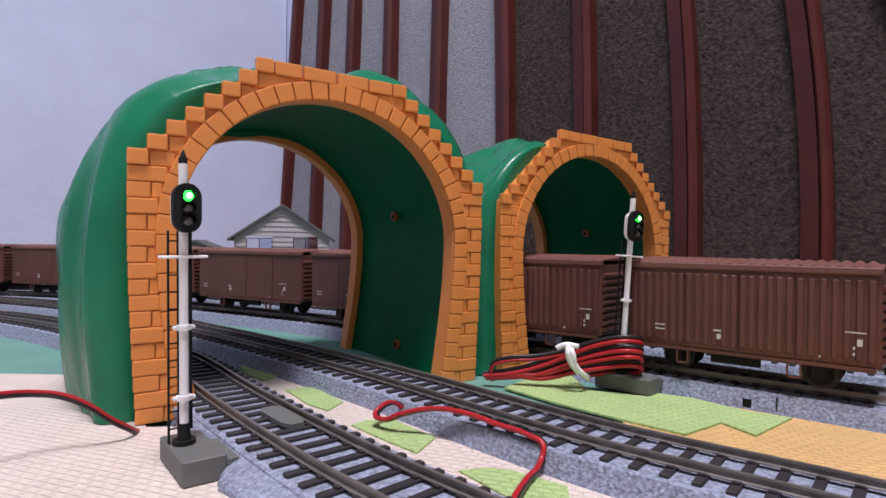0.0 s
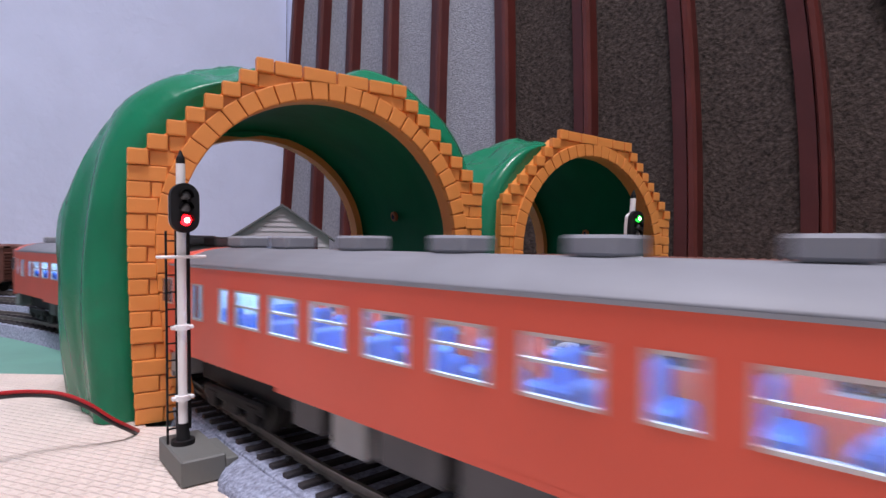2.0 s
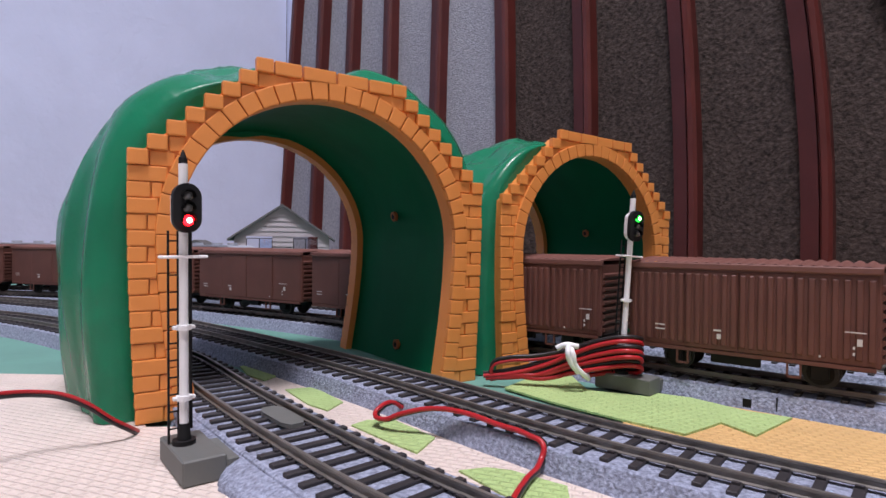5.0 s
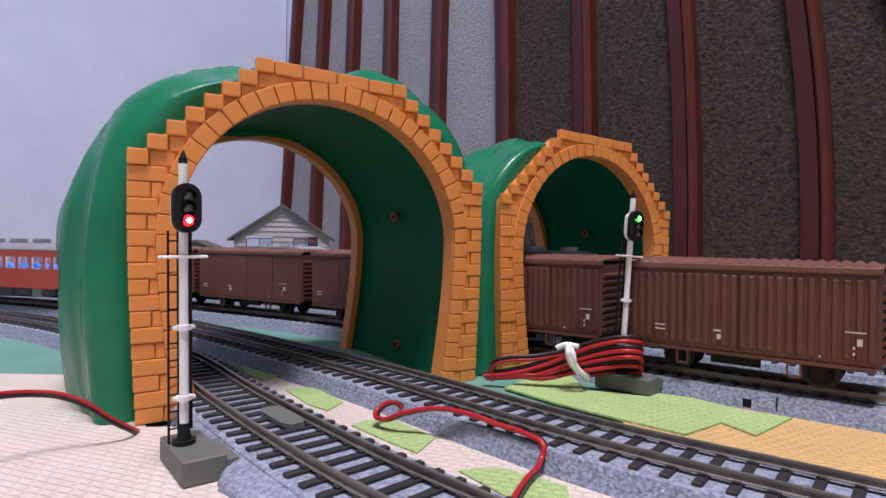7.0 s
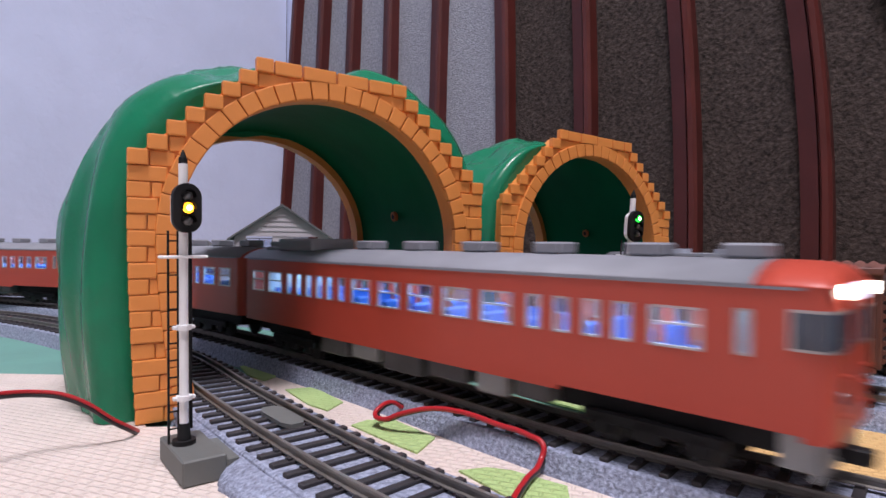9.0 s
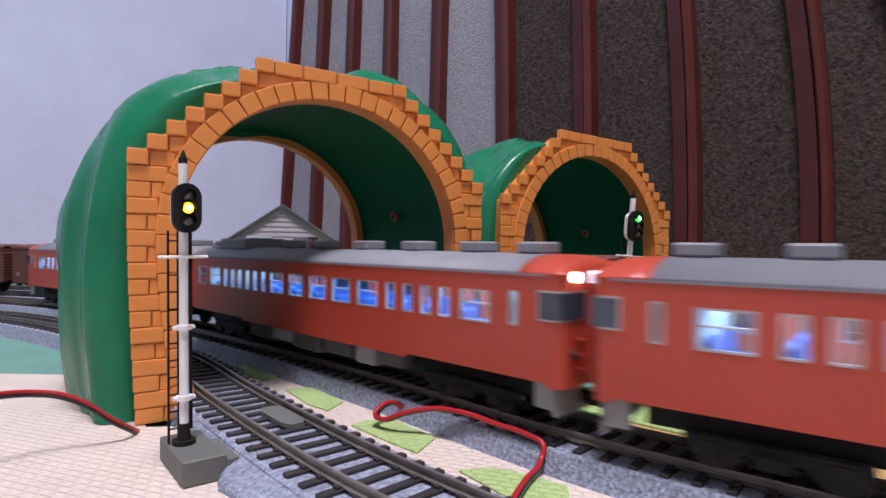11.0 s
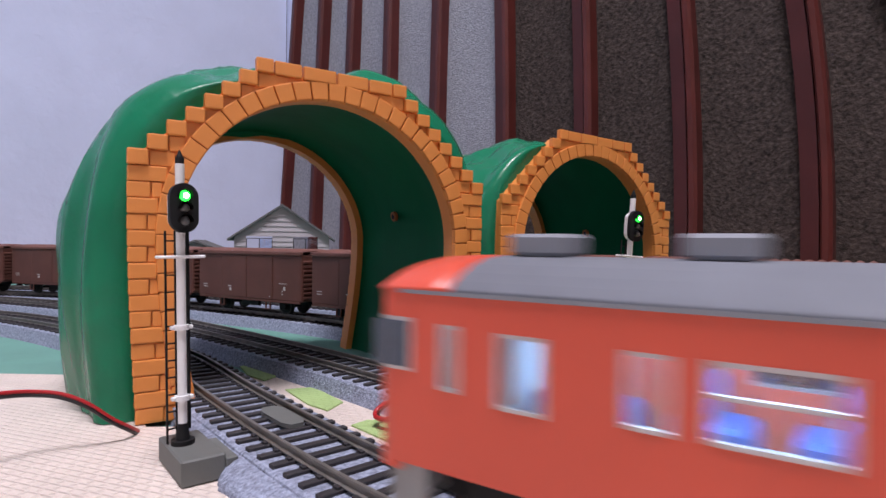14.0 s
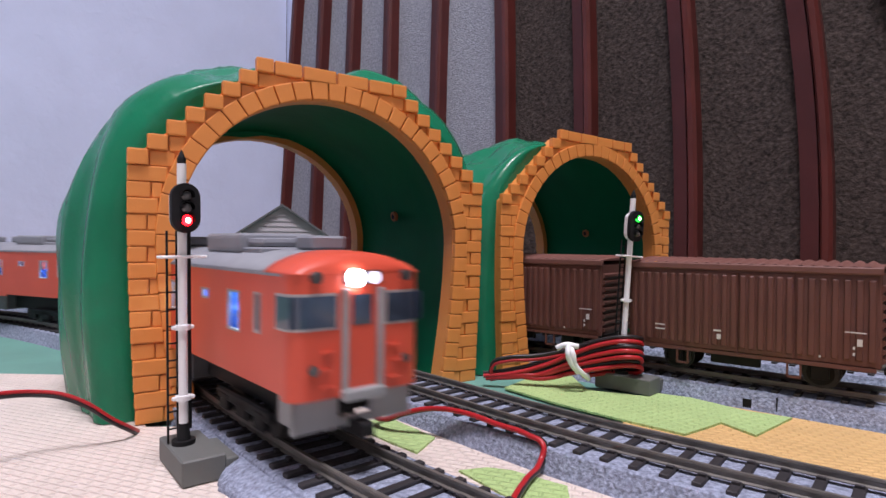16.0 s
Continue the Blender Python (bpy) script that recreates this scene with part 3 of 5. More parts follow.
# the hill's plastic, matter, with the tunnel's inner shade put into its green
M_GREEN_SHADED = material("green_plastic_inside", (0.002, 0.125, 0.052), 0.45, spec=0.06, vary=0.15, scale=22, bump=0.0003, bump_scale=60)
M_ORANGE_D = material("orange_peg", (0.40, 0.12, 0.03), 0.5)
toy_tunnel("green plastic toy tunnel hill with orange brick portals over two tracks", pose(-0.1017, 0.1912, 0.0018, 0, 0, 33.5), 1.7, 1.1)
toy_tunnel("green plastic toy tunnel with orange brick portals over the goods siding", pose(0.0284, 0.2759, 0.0004, 0, 0.57, 34.15) @ Matrix.Diagonal((0.90, 0.90, 0.948, 1.0)), 7.3, 0.3)


# ---- goods wagons ----
def goods_wagon(ribbed, label, L):
    root = thing("goods_wagon", label, "model wagon", "goods wagons")
    W, z0, z1 = 0.0172, 0.0105, 0.0432
    kl = L / 0.0555
    shift = 0.0068 if ribbed else 0.0
    cuts = (0.0, 0.262, 0.495, 0.712, 1.0) if ribbed else (0.0, 0.25, 0.5, 0.75, 1.0)
    part("body", box(-L, -W, z0, L, W, z1, 0.0004), M_WAGON, root)
    # doors and ribs on each side
    for sy in (-1, 1):
        for k in range(4):
            xa, xb = -L + 0.0008 + cuts[k] * (2 * L - 0.0016), -L + 0.0008 + cuts[k + 1] * (2 * L - 0.0016)
            proud = 0.0007 if k in (1, 2) else 0.0003
            bm = box(xa + 0.0003, min(sy * W, sy * (W + proud)), z0 + 0.0006, xb - 0.0003, max(sy * W, sy * (W + proud)), z1 - 0.0012, 0.00015)
            door = part("door", bm, M_WAGON, root)
            if ribbed:
                n = 6 if k in (1, 2) else 7
                bm = bmesh.new()
                for j in range(n):
                    xc = xa + (xb - xa) * (j + 0.5) / n
                    add_box(bm, xc - 0.0011, min(sy * (W + proud - 0.0004), sy * (W + proud + 0.0008)), z0 + 0.0022, xc + 0.0011, max(sy * (W + proud - 0.0004), sy * (W + proud + 0.0008)), z1 - 0.0022, 0.00075, 3)
                part("ribs", bm, M_WAGON, door)
            elif k in (1, 2):
                part("handle", box(xb - 0.0016, min(sy * (W + 0.0005), sy * (W + 0.0014)), z0 + 0.009, xb - 0.0006, max(sy * (W + 0.0005), sy * (W + 0.0014)), z0 + 0.0097), M_WAGON, door)
        # lettering as plain bars, kept off the ribs
        yy = sy * (W + (0.00155 if ribbed else 0.0008))
        for xa, xb, za, zb in ((-0.020, -0.0165, 0.0185, 0.0192), (-0.0185, -0.0165, 0.0155, 0.0175), (0.034, 0.042, 0.0225, 0.0229), (0.0385, 0.0405, 0.0180, 0.0205), (0.0370, 0.0379, 0.0168, 0.0178), (0.0370, 0.0379, 0.0147, 0.0157), (-0.049, -0.044, 0.0190, 0.0195), (-0.049, -0.044, 0.0172, 0.0177), (0.0245, 0.0253, 0.0128, 0.0136)):
            part("marking", box(xa * kl + shift, yy - 0.00006, za, xb * kl + shift, yy + 0.00006, zb), M_MARK, root, "small white stencil mark")
        part("side_sill", box(-L * 0.97, min(sy * (W - 0.001), sy * (W + 0.0007)), z0 - 0.0012, L * 0.97, max(sy * (W - 0.001), sy * (W + 0.0007)), z0 + 0.0002), M_WAGON, root)
        part("eave", box(-L - 0.0004, min(sy * (W - 0.001), sy * (W + 0.0013)), z1 - 0.0004, L + 0.0004, max(sy * (W - 0.001), sy * (W + 0.0013)), z1 + 0.0022, 0.0004), M_WROOF, root)
        for xs in (-0.030 * kl, 0.020 * kl):
            bm = bmesh.new()
            add_box(bm, xs, sy * W - 0.0005, 0.0038, xs + 0.0007, sy * W + 0.0005, z0)
            add_box(bm, xs + 0.0043, sy * W - 0.0005, 0.0038, xs + 0.005, sy * W + 0.0005, z0)
            add_box(bm, xs, sy * W - 0.0005, 0.0038, xs + 0.005, sy * W + 0.0005, 0.0045)
            part("step", bm, M_WAGON, root, "brown foot step")
    # corrugated ends
    for sx in (-1, 1):
        bm = bmesh.new()
        strip = []
        for j in range(9):
            zc = z0 + 0.0028 + j * 0.0031
            strip += [(zc - 0.0011, 0.0001), (zc - 0.0006, 0.0011), (zc + 0.0006, 0.0011), (zc + 0.0011, 0.0001)]
        strip = [(strip[0][0], -0.0003)] + strip + [(strip[-1][0], -0.0003)]
        rows = [[bm.verts.new((sx * (L + o), yy, z)) for z, o in strip] for yy in (-W + 0.0012, W - 0.0012)]
        for j in range(len(strip) - 1):
            bm.faces.new((rows[0][j], rows[1][j], rows[1][j + 1], rows[0][j + 1]))
        bm.faces.new(rows[0])
        bm.faces.new(rows[1][::-1])
        bm.faces.new((rows[0][0], rows[0][-1], rows[1][-1], rows[1][0]))
        bmesh.ops.recalc_face_normals(bm, faces=bm.faces)
        part("end_panel", bm, M_WAGON, root, "horizontally corrugated end")
        part("coupler", box(min(sx * L, sx * (L + 0.0048)), -0.0016, 0.0062, max(sx * L, sx * (L + 0.0048)), 0.0016, 0.0088, 0.0003), M_BLACK, root, "black coupler")
    # roof with cross ridges
    bm = bmesh.new()
    rows = []
    nx = 132
    for i in range(nx + 1):
        x = -L - 0.0003 + (2 * L + 0.0006) * i / nx
        bulge = 0.00035 * (1 + math.cos(2 * math.pi * i / 6)) if 2 < i < nx - 2 else 0
        rows.append([bm.verts.new((x, yy, z1 + 0.0018 + (0.0012 + bulge) * (1 - (yy / (W + 0.0014)) ** 2) ** 0.8 + bulge * 0.8)) for yy in (-W - 0.0010, -W * 0.8, -W * 0.4, 0.0, W * 0.4, W * 0.8, W + 0.0010)])
    for r, q in zip(rows[:-1], rows[1:]):
        for k in range(6):
            bm.faces.new((r[k], q[k], q[k + 1], r[k + 1]))
    for r in (rows[0], rows[-1]):
        bm.faces.new(r)
    bmesh.ops.recalc_face_normals(bm, faces=bm.faces)
    part("roof", bm, M_WROOF, root, "corrugated brown roof")
    part("underframe", box(-L * 0.95, -0.0085, 0.0075, L * 0.95, 0.0085, z0), M_BLACK, root)
    for xs in (-0.0325 * kl, 0.0325 * kl):
        bm = cyl(pose(xs, 0, 0.0056, 90), 0.0010, 0.024, 10)
        axle = part("axle", bm, M_BLACK, root)
        for sy in (-1, 1):
            wheel_bm = cyl(pose(xs, sy * 0.0083, 0.0056, 90), 0.0056, 0.0022, 28)
            add_cyl(wheel_bm, pose(xs, sy * 0.0073, 0.0056, 90), 0.0064, 0.0006, 28)
            w = part("wheel", wheel_bm, M_WHEEL, axle, "steel wheel with flange")
            bm = cyl(pose(xs, sy * 0.0097, 0.0056, 90), 0.0045, 0.0007, 24)
            part("wheel_disc", bm, M_BLACK, axle)
            bm = bmesh.new()
            add_box(bm, xs - 0.0115, min(sy * 0.0118, sy * 0.0128), 0.0082, xs + 0.0115, max(sy * 0.0118, sy * 0.0128), 0.0095)
            add_box(bm, xs - 0.003, min(sy * 0.0115, sy * 0.0133), 0.0035, xs + 0.003, max(sy * 0.0115, sy * 0.0133), 0.0095, 0.0005)
            part("axle_guard", bm, M_BLACK, root)
    for sy in (-1, 1):
        part("brake_gear", box(-0.012, min(sy * 0.009, sy * 0.0115), 0.0048, 0.006, max(sy * 0.009, sy * 0.0115), z0), M_BLACK, root)
    return root


def on_path(path, s):
    p, t = path.at(s)
    return pose(p[0], p[1], RAIL_Z, 0, 0, math.degrees(math.atan2(t[1], t[0])) + 180)


ribbed = goods_wagon(True, "brown covered goods wagon with ribbed steel sides", 0.0442)
smooth_w = goods_wagon(False, "brown covered goods wagon with smooth panelled sides", 0.0555)
WAGON_S = [0.467, 0.570, 0.673, 0.7755, 0.8825, 1.0055, 1.126, 1.2650, 1.385, 1.505, 1.625]
for k, s in enumerate(WAGON_S):
    src = ribbed if k < 4 else smooth_w
    if k in (0, 4):
        src.matrix_basis = on_path(PATH_W, s)
    else:
        copy_thing(src, on_path(PATH_W, s))


# ---- houses behind the siding ----
def house(label, x, y, rz, w, depth, eave, ridge, windows):
    root = thing("house", label, "model house", "model houses", m=pose(x, y, 0.0, 0, 0, rz))
    # gable wall with horizontal boards and real window openings
    gable = part("gable_wall", box(-w / 2 + 0.002, 0.0021, 0.0, w / 2 - 0.002, 0.0026, min(z[2] for z in windows) - 0.001), M_SIDING, root, "pale grey clapboard gable")
    board = 0.0058
    z = 0.0
    while z < ridge - 0.001:
        z2 = min(z + board, ridge - 0.0008)
        half = w / 2 if z2 <= eave else max(0.001, (w / 2) * (ridge - z2) / (ridge - eave))
        low = w / 2 if z <= eave else (w / 2) * (ridge - z) / (ridge - eave)
        spans = [(-half, half)]
        for xa, xb, za, zb in windows:
            if z2 > za + 0.001 and z < zb - 0.001:
                cut = []
                for a, b in spans:
                    if xb <= a or xa >= b:
                        cut.append((a, b))
                    else:
                        if xa > a:
                            cut.append((a, xa))
                        if xb < b:
                            cut.append((xb, b))
                spans = cut
        for a, b in spans:
            bm = bmesh.new()
            a0, b0 = (-low if a == -half else a), (low if b == half else b)
            vs = [bm.verts.new(v) for v in ((a0, -0.0010, z), (b0, -0.0010, z), (b, 0.0, z2), (a, 0.0, z2), (a0, 0.002, z), (b0, 0.002, z), (b, 0.002, z2), (a, 0.002, z2))]
            for f in ((0, 1, 2, 3), (7, 6, 5, 4), (0, 4, 5, 1), (1, 5, 6, 2), (2, 6, 7, 3), (3, 7, 4, 0)):
                bm.faces.new([vs[i] for i in f])
            bmesh.ops.recalc_face_normals(bm, faces=bm.faces)
            part("board", bm, M_SIDING, gable)
        z = z2
    for sx in (-1, 1):
        part("side_wall", box(min(sx * w / 2, sx * (w / 2 - 0.002)), 0.002, 0.0, max(sx * w / 2, sx * (w / 2 - 0.002)), depth * 0.98, eave - 0.001), M_SIDING, root)
    # roof slabs
    over = 0.007
    for sx in (-1, 1):
        k = (ridge - eave) / (w / 2)
        x1 = w / 2 + over
        z1 = eave - k * over
        bm = bmesh.new()
        vs = []
        for yy in (-0.006, depth):
            for xx, zz in ((0, ridge), (sx * x1, z1), (sx * x1, z1 + 0.0022), (0, ridge + 0.0025)):
                vs.append(bm.verts.new((xx, yy, zz)))
        for f in ((0, 1, 2, 3), (7, 6, 5, 4), (0, 4, 5, 1), (1, 5, 6, 2), (2, 6, 7, 3), (3, 7, 4, 0)):
            bm.faces.new([vs[i] for i in f])
        bmesh.ops.recalc_face_normals(bm, faces=bm.faces)
        part("roof", bm, M_HROOF, root, "dark grey sloping roof")
    for xa, xb, za, zb in windows:
        bm = bmesh.new()
        t = 0.0007
        for bx in ((xa, xb, za, za + t), (xa, xb, zb - t, zb), (xa, xa + t, za, zb), (xb - t, xb, za, zb), ((xa * 1 + xb) / 2 - t / 2, (xa + xb) / 2 + t / 2, za, zb)):
            add_box(bm, bx[0], 0.0004, bx[2], bx[1], 0.0014, bx[3])
        win = part("window", bm, M_BLACK, root, "dark framed sash window")
        part("pane", box((xa + xb) / 2 - 0.0002, 0.0008, za + t, xb - t, 0.0011, zb - t), M_PANE, win)
    return root


house("grey clapboard model house with a gabled roof", -0.186, 0.668, 12, 0.106, 0.075, 0.0690, 0.1045, [(-0.040, -0.011, 0.050, 0.0675), (0.012, 0.040, 0.050, 0.0675)])
house("small grey model shed with a low gabled roof", -0.300, 0.700, 12, 0.050, 0.060, 0.053, 0.0625, [(-0.015, 0.0, 0.02, 0.035)])


# ---- colour-light signals ----
def stadium(w, h, n=14):
    pts = []
    for k in range(n + 1):
        a = math.pi * k / n
        pts.append((w / 2 * math.cos(a), h / 2 - w / 2 + w / 2 * math.sin(a)))
    for k in range(n + 1):
        a = math.pi + math.pi * k / n
        pts.append((w / 2 * math.cos(a), -h / 2 + w / 2 + w / 2 * math.sin(a)))
    return pts


def plate(pts, y0, y1):
    bm = prism(pts, 0, 1)
    for v in bm.verts:
        x, z, k = v.co.x, v.co.y, v.co.z
        v.co = (x, y0 + (y1 - y0) * k, z)
    bmesh.ops.recalc_face_normals(bm, faces=bm.faces)
    return bm


def lamp_drum(lit, core):
    """A round lamp insert: one half is the glowing lens, the other is dark glass."""
    bm = bmesh.new()
    bmesh.ops.create_uvsphere(bm, u_segments=24, v_segments=12, radius=1.0, matrix=Matrix.Rotation(radians(90), 4, "X") @ Matrix.Diagonal((0.0015, 0.0015, 0.0015, 1)))
    for f in bm.faces:
        y = f.calc_center_median().y
        f.material_index = 2 if y < -0.00118 else (0 if y < -0.0003 else 1)
    return mesh_of(bm, "lamp", [lit, M_LENS, core], True)


def signal(label, m, face):
    root = thing("railway_signal", label, "railway signal", "railway signals", m=m)
    # base block with a low tongue under the roadbed
    part("base", box(-0.0147, -0.0068, 0.0, 0.0100, 0.0040, 0.0066, 0.0004), M_BASE, root, "grey plastic base block")
    part("base_tongue", box(-0.0147, -0.0100, 0.0, 0.0040, -0.0068, 0.0052, 0.0003), M_BASE, root)
    bm = cyl(pose(0, 0, 0.0072), 0.0030, 0.0012, 20)
    add_cyl(bm, pose(0, 0, 0.0098), 0.0019, 0.0048, 16, 0.0013)
    part("mast_foot", bm, M_BLACK, root, "black plastic mast foot")
    bm = cyl(pose(0, 0, 0.0470), 0.00120, 0.0700, 16)
    mast = part("mast", bm, M_WHITE, root, "white round mast", smooth=False)
    bm = cyl(pose(0, 0, 0.0828), 0.00115, 0.0016, 14)
    add_cyl(bm, pose(0, 0, 0.0846), 0.0010, 0.0022, 14, 0.0002)
    part("finial", bm, M_BLACK, root, "pointed black finial")
    fz = Matrix.Rotation(radians(face), 4, "Z")
    bm = box(-0.0060, -0.0022, 0.0566, 0.0060, 0.0022, 0.0574, 0.0003)
    part("platform", bm, M_WHITE, root, "white service platform", m=fz)
    for z in (0.0380, 0.0190):
        bm = cyl(pose(0, 0, z), 0.0020, 0.0013, 16)
        add_box(bm, -0.0029, -0.0007, z - 0.0005, 0.0029, 0.0007, z + 0.0005, 0.0002)
        part("clamp", bm, M_WHITE, root, "white mast clamp", m=fz)
    bm = bmesh.new()
    for xl in (-0.0037, -0.0012):
        add_box(bm, xl, 0.0013, 0.0068, xl + 0.0005, 0.0018, 0.0640)
    for k in range(12):
        add_box(bm, -0.0037, 0.0013, 0.0105 + k * 0.0046, -0.0007, 0.0017, 0.0109 + k * 0.0046)
    part("ladder", bm, M_BLACK, root, "thin black ladder", m=fz)
    bm = box(-0.0004 + 0.0022, 0.0010, 0.0100, 0.0004 + 0.0022, 0.0018, 0.0640)
    part("cable_pipe", bm, M_BLACK, root, m=fz)
    head = part("head", plate(stadium(0.0074, 0.0132), -0.0034, -0.0016), M_BLACK, root, "black oval signal head", m=fz @ Matrix.Translation((0, 0, 0.0700)))
    hood_z = (0.0032, 0.0, -0.0033)
    part("lamp_box", plate(stadium(0.0058, 0.0116), -0.0016, 0.0012), M_WHITE, head, "white lamp housing")
    lamps = []
    for z, lit, core, name in zip(hood_z, (M_GREEN_ON, M_AMBER_ON, M_RED_ON), (M_GREEN_CORE, M_AMBER_CORE, M_RED_CORE), ("green", "amber", "red")):
        bm = bmesh.new()
        ring0, ring1 = [], []
        for k in range(11):
            a = math.pi * (k / 10) * 1.16 - 0.08 * math.pi
            for lst, y in ((ring0, -0.0033), (ring1, -0.0052)):
                lst.append(bm.verts.new((0.0017 * math.cos(a), y, z + 0.0017 * math.sin(a))))
        for k in range(10):
            bm.faces.new((ring0[k], ring0[k + 1], ring1[k + 1], ring1[k]))
        bmesh.ops.solidify(bm, geom=list(bm.faces), thickness=0.0002)
        part("hood", bm, M_BLACK, head, "black lamp hood")
        lm = new("lamp", lamp_drum(lit, core))
        lm.parent = head
        lm.matrix_basis = pose(0, -0.0034, z)
        tagged(lm, name + " signal lamp insert")
        lamps.append((lm, z))
    return root, lamps


NEAR_POSE = Matrix.Translation((-0.0693, 0.1555, 0.0018)) @ Matrix.Rotation(radians(-0.6), 4, "Y") @ pose(0, 0, 0, 0, 0, 128)
near_signal, NEAR_LAMPS = signal("white-masted three-lamp signal on a grey base block", NEAR_POSE, 0 - 128 + 43)
far_signal, FAR_LAMPS = signal("leaning white-masted signal showing green", pose(0.0768, 0.2475, 0.0016, 0, 0, 137), 25 - 137)
for ob in far_signal.children:
    if not ob.name.startswith("base"):
        ob.matrix_basis = Matrix.Rotation(radians(3.8), 4, Matrix.Rotation(radians(-137), 3, "Z") @ Vector((-0.35, 0.94, 0))) @ ob.matrix_basis


# ---- wires ----
def wire(bm_pts, r):
    cu = bpy.data.curves.new("wire", "CURVE")
    cu.dimensions, cu.bevel_depth, cu.bevel_resolution, cu.resolution_u = "3D", r, 3, 8
    sp = cu.splines.new("BEZIER")
    sp.bezier_points.add(len(bm_pts) - 1)
    for p, co in zip(sp.bezier_points, bm_pts):
        p.co, p.handle_left_type, p.handle_right_type = co, "AUTO", "AUTO"
    cu.use_fill_caps = True
    return cu


def ray(x, y, depth):
    """A point at that depth in front of the eye, by its bearing."""
    a = radians(ROLL)
    dx, dy = x - 784, y - 441
    u, v = dx * math.cos(a) + dy * math.sin(a), -dx * math.sin(a) + dy * math.cos(a)
    return (u / 1021.7 * depth, depth, 0.063 - (v + 9) / 1021.7 * depth)


def twin_wire(label, pts, off, r=0.0008):
    root = thing("twin_wire", label, "wire", "signal wires")
    a = new("red_strand", wire(pts, r))
    a.data.materials.append(M_REDWIRE)
    a.parent = root
    b = new("black_strand", wire([tuple(Vector(p) + Vector(off)) for p in pts], r))
    b.data.materials.append(M_BLKWIRE)
    b.parent = root
    return root


twin_wire("red and black wire arching over the beige mat", [ray(-60, 706, 0.150), ray(0, 697, 0.156), ray(60, 694, 0.162), ray(110, 699, 0.166), ray(155, 716, 0.169), ray(195, 741, 0.173), ray(228, 757, 0.178), ray(243, 764, 0.184)], (0, -0.0002, -0.0010), 0.00058)
twin_wire("red and black wire looping out of the roadbed", [ray(712, 722, 0.203), ray(694, 713, 0.200), ray(674, 720, 0.196), ray(663, 734, 0.193), ray(678, 743, 0.189), ray(710, 733, 0.186), ray(760, 724, 0.184), ray(820, 731, 0.178), ray(880, 752, 0.170), ray(935, 771, 0.162), ray(962, 790, 0.158), ray(958, 815, 0.156), ray(932, 850, 0.146), ray(912, 880, 0.136), ray(896, 915, 0.127)], (0.0008, 0.0010, -0.0004))


def coil():
    root = thing("wire_bundle", "bundle of red and black wire held by a white tie", "wire", "signal wires")
    rng = random.Random(11)
    rows = [(605, 0.238, 668), (622, 0.236, 672), (633, 0.2355, 670), (648, 0.238, 674)]
    for k, (yr, d, yl) in enumerate(rows):
        for mat_, dy, dd, nm in ((M_REDWIRE, 0.0, 0.0, "red_strand"), (M_BLKWIRE, -8.0, 0.0012, "black_strand")):
            j = rng.uniform(-3, 3)
            pts = [ray(856 + 4 * k, yl - 2 + dy * 0.6, 0.2545 + dd), ray(905, yl - 6 + j + dy, 0.252 + dd), ray(960, (yl + yr) / 2 + 12 + j + dy, 0.249 + dd), ray(1015, (yl + 3 * yr) / 4 + 6 + dy, 0.246 + dd),
                   ray(1070, yr + 4 + dy, 0.241 + dd), ray(1118, yr + dy, d + dd), ray(1136, yr + 5 + dy, d + 0.003 + dd), ray(1128, yr + 12 + dy, d + 0.007 + dd), ray(1090, yr + 12 + dy, d + 0.010 + dd), ray(1030, (yl + 3 * yr) / 4 + 12 + dy, 0.2500 + dd)]
            ob = new(nm, wire(pts, 0.00095))
            ob.data.materials.append(mat_)
            ob.parent = root
    pts = [ray(868, 668, 0.253), ray(874, 648, 0.252), ray(895, 641, 0.251), ray(950, 637, 0.249), ray(1000, 628, 0.247), ray(1050, 612, 0.244)]
    for mat_, dz, nm in ((M_REDWIRE, 0.0, "red_strand"), (M_BLKWIRE, -0.0016, "black_strand")):
        ob = new(nm, wire([(p[0], p[1] + 0.001, p[2] - dz) for p in pts], 0.0008))
        ob.data.materials.append(mat_)
        ob.parent = root
    # the tie: a flat band round the bundle with two free ends
    pts = [ray(992, 612, 0.244), ray(1006, 614, 0.2435), ray(1014, 625, 0.2395), ray(1018, 645, 0.2395), ray(1034, 664, 0.2410), ray(1040, 664, 0.250), ray(1020, 620, 0.252), ray(1012, 612, 0.246), ray(1005, 622, 0.2392), ray(1009, 640, 0.2392), ray(1024, 660, 0.2405)]
    ob = new("tie_band", wire(pts, 0.0011))
    ob.data.materials.append(M_WHITE)
    ob.parent = root
    pts = [ray(985, 617, 0.243), ray(1000, 611, 0.2425), ray(1024, 614, 0.242)]
    ob = new("tie_end", wire(pts, 0.0012))
    ob.data.materials.append(M_WHITE)
    ob.parent = root
    tagged(ob, "white tie end")
    return root


coil()

# small grey plate lying between the near rails
bm = prism([(-0.0110, -0.0020), (-0.0075, -0.0036), (0.0075, -0.0036), (0.0110, -0.0020), (0.0110, 0.0020), (0.0075, 0.0036), (-0.0075, 0.0036), (-0.0110, 0.0020)], 0.0086, 0.0098)
unc = new("uncoupler_plate", mesh_of(bm, "uncoupler_plate", M_BASE))
pA, tA = PATH_A.at(PATH_A.near(-0.053, 0.176))
unc.matrix_basis = pose(pA[0] + 0.003 * tA[1], pA[1] - 0.003 * tA[0], 0, 0, 0, math.degrees(math.atan2(tA[1], tA[0])))
tagged(unc, "dark grey plastic plate lying between the rails", "track plate")

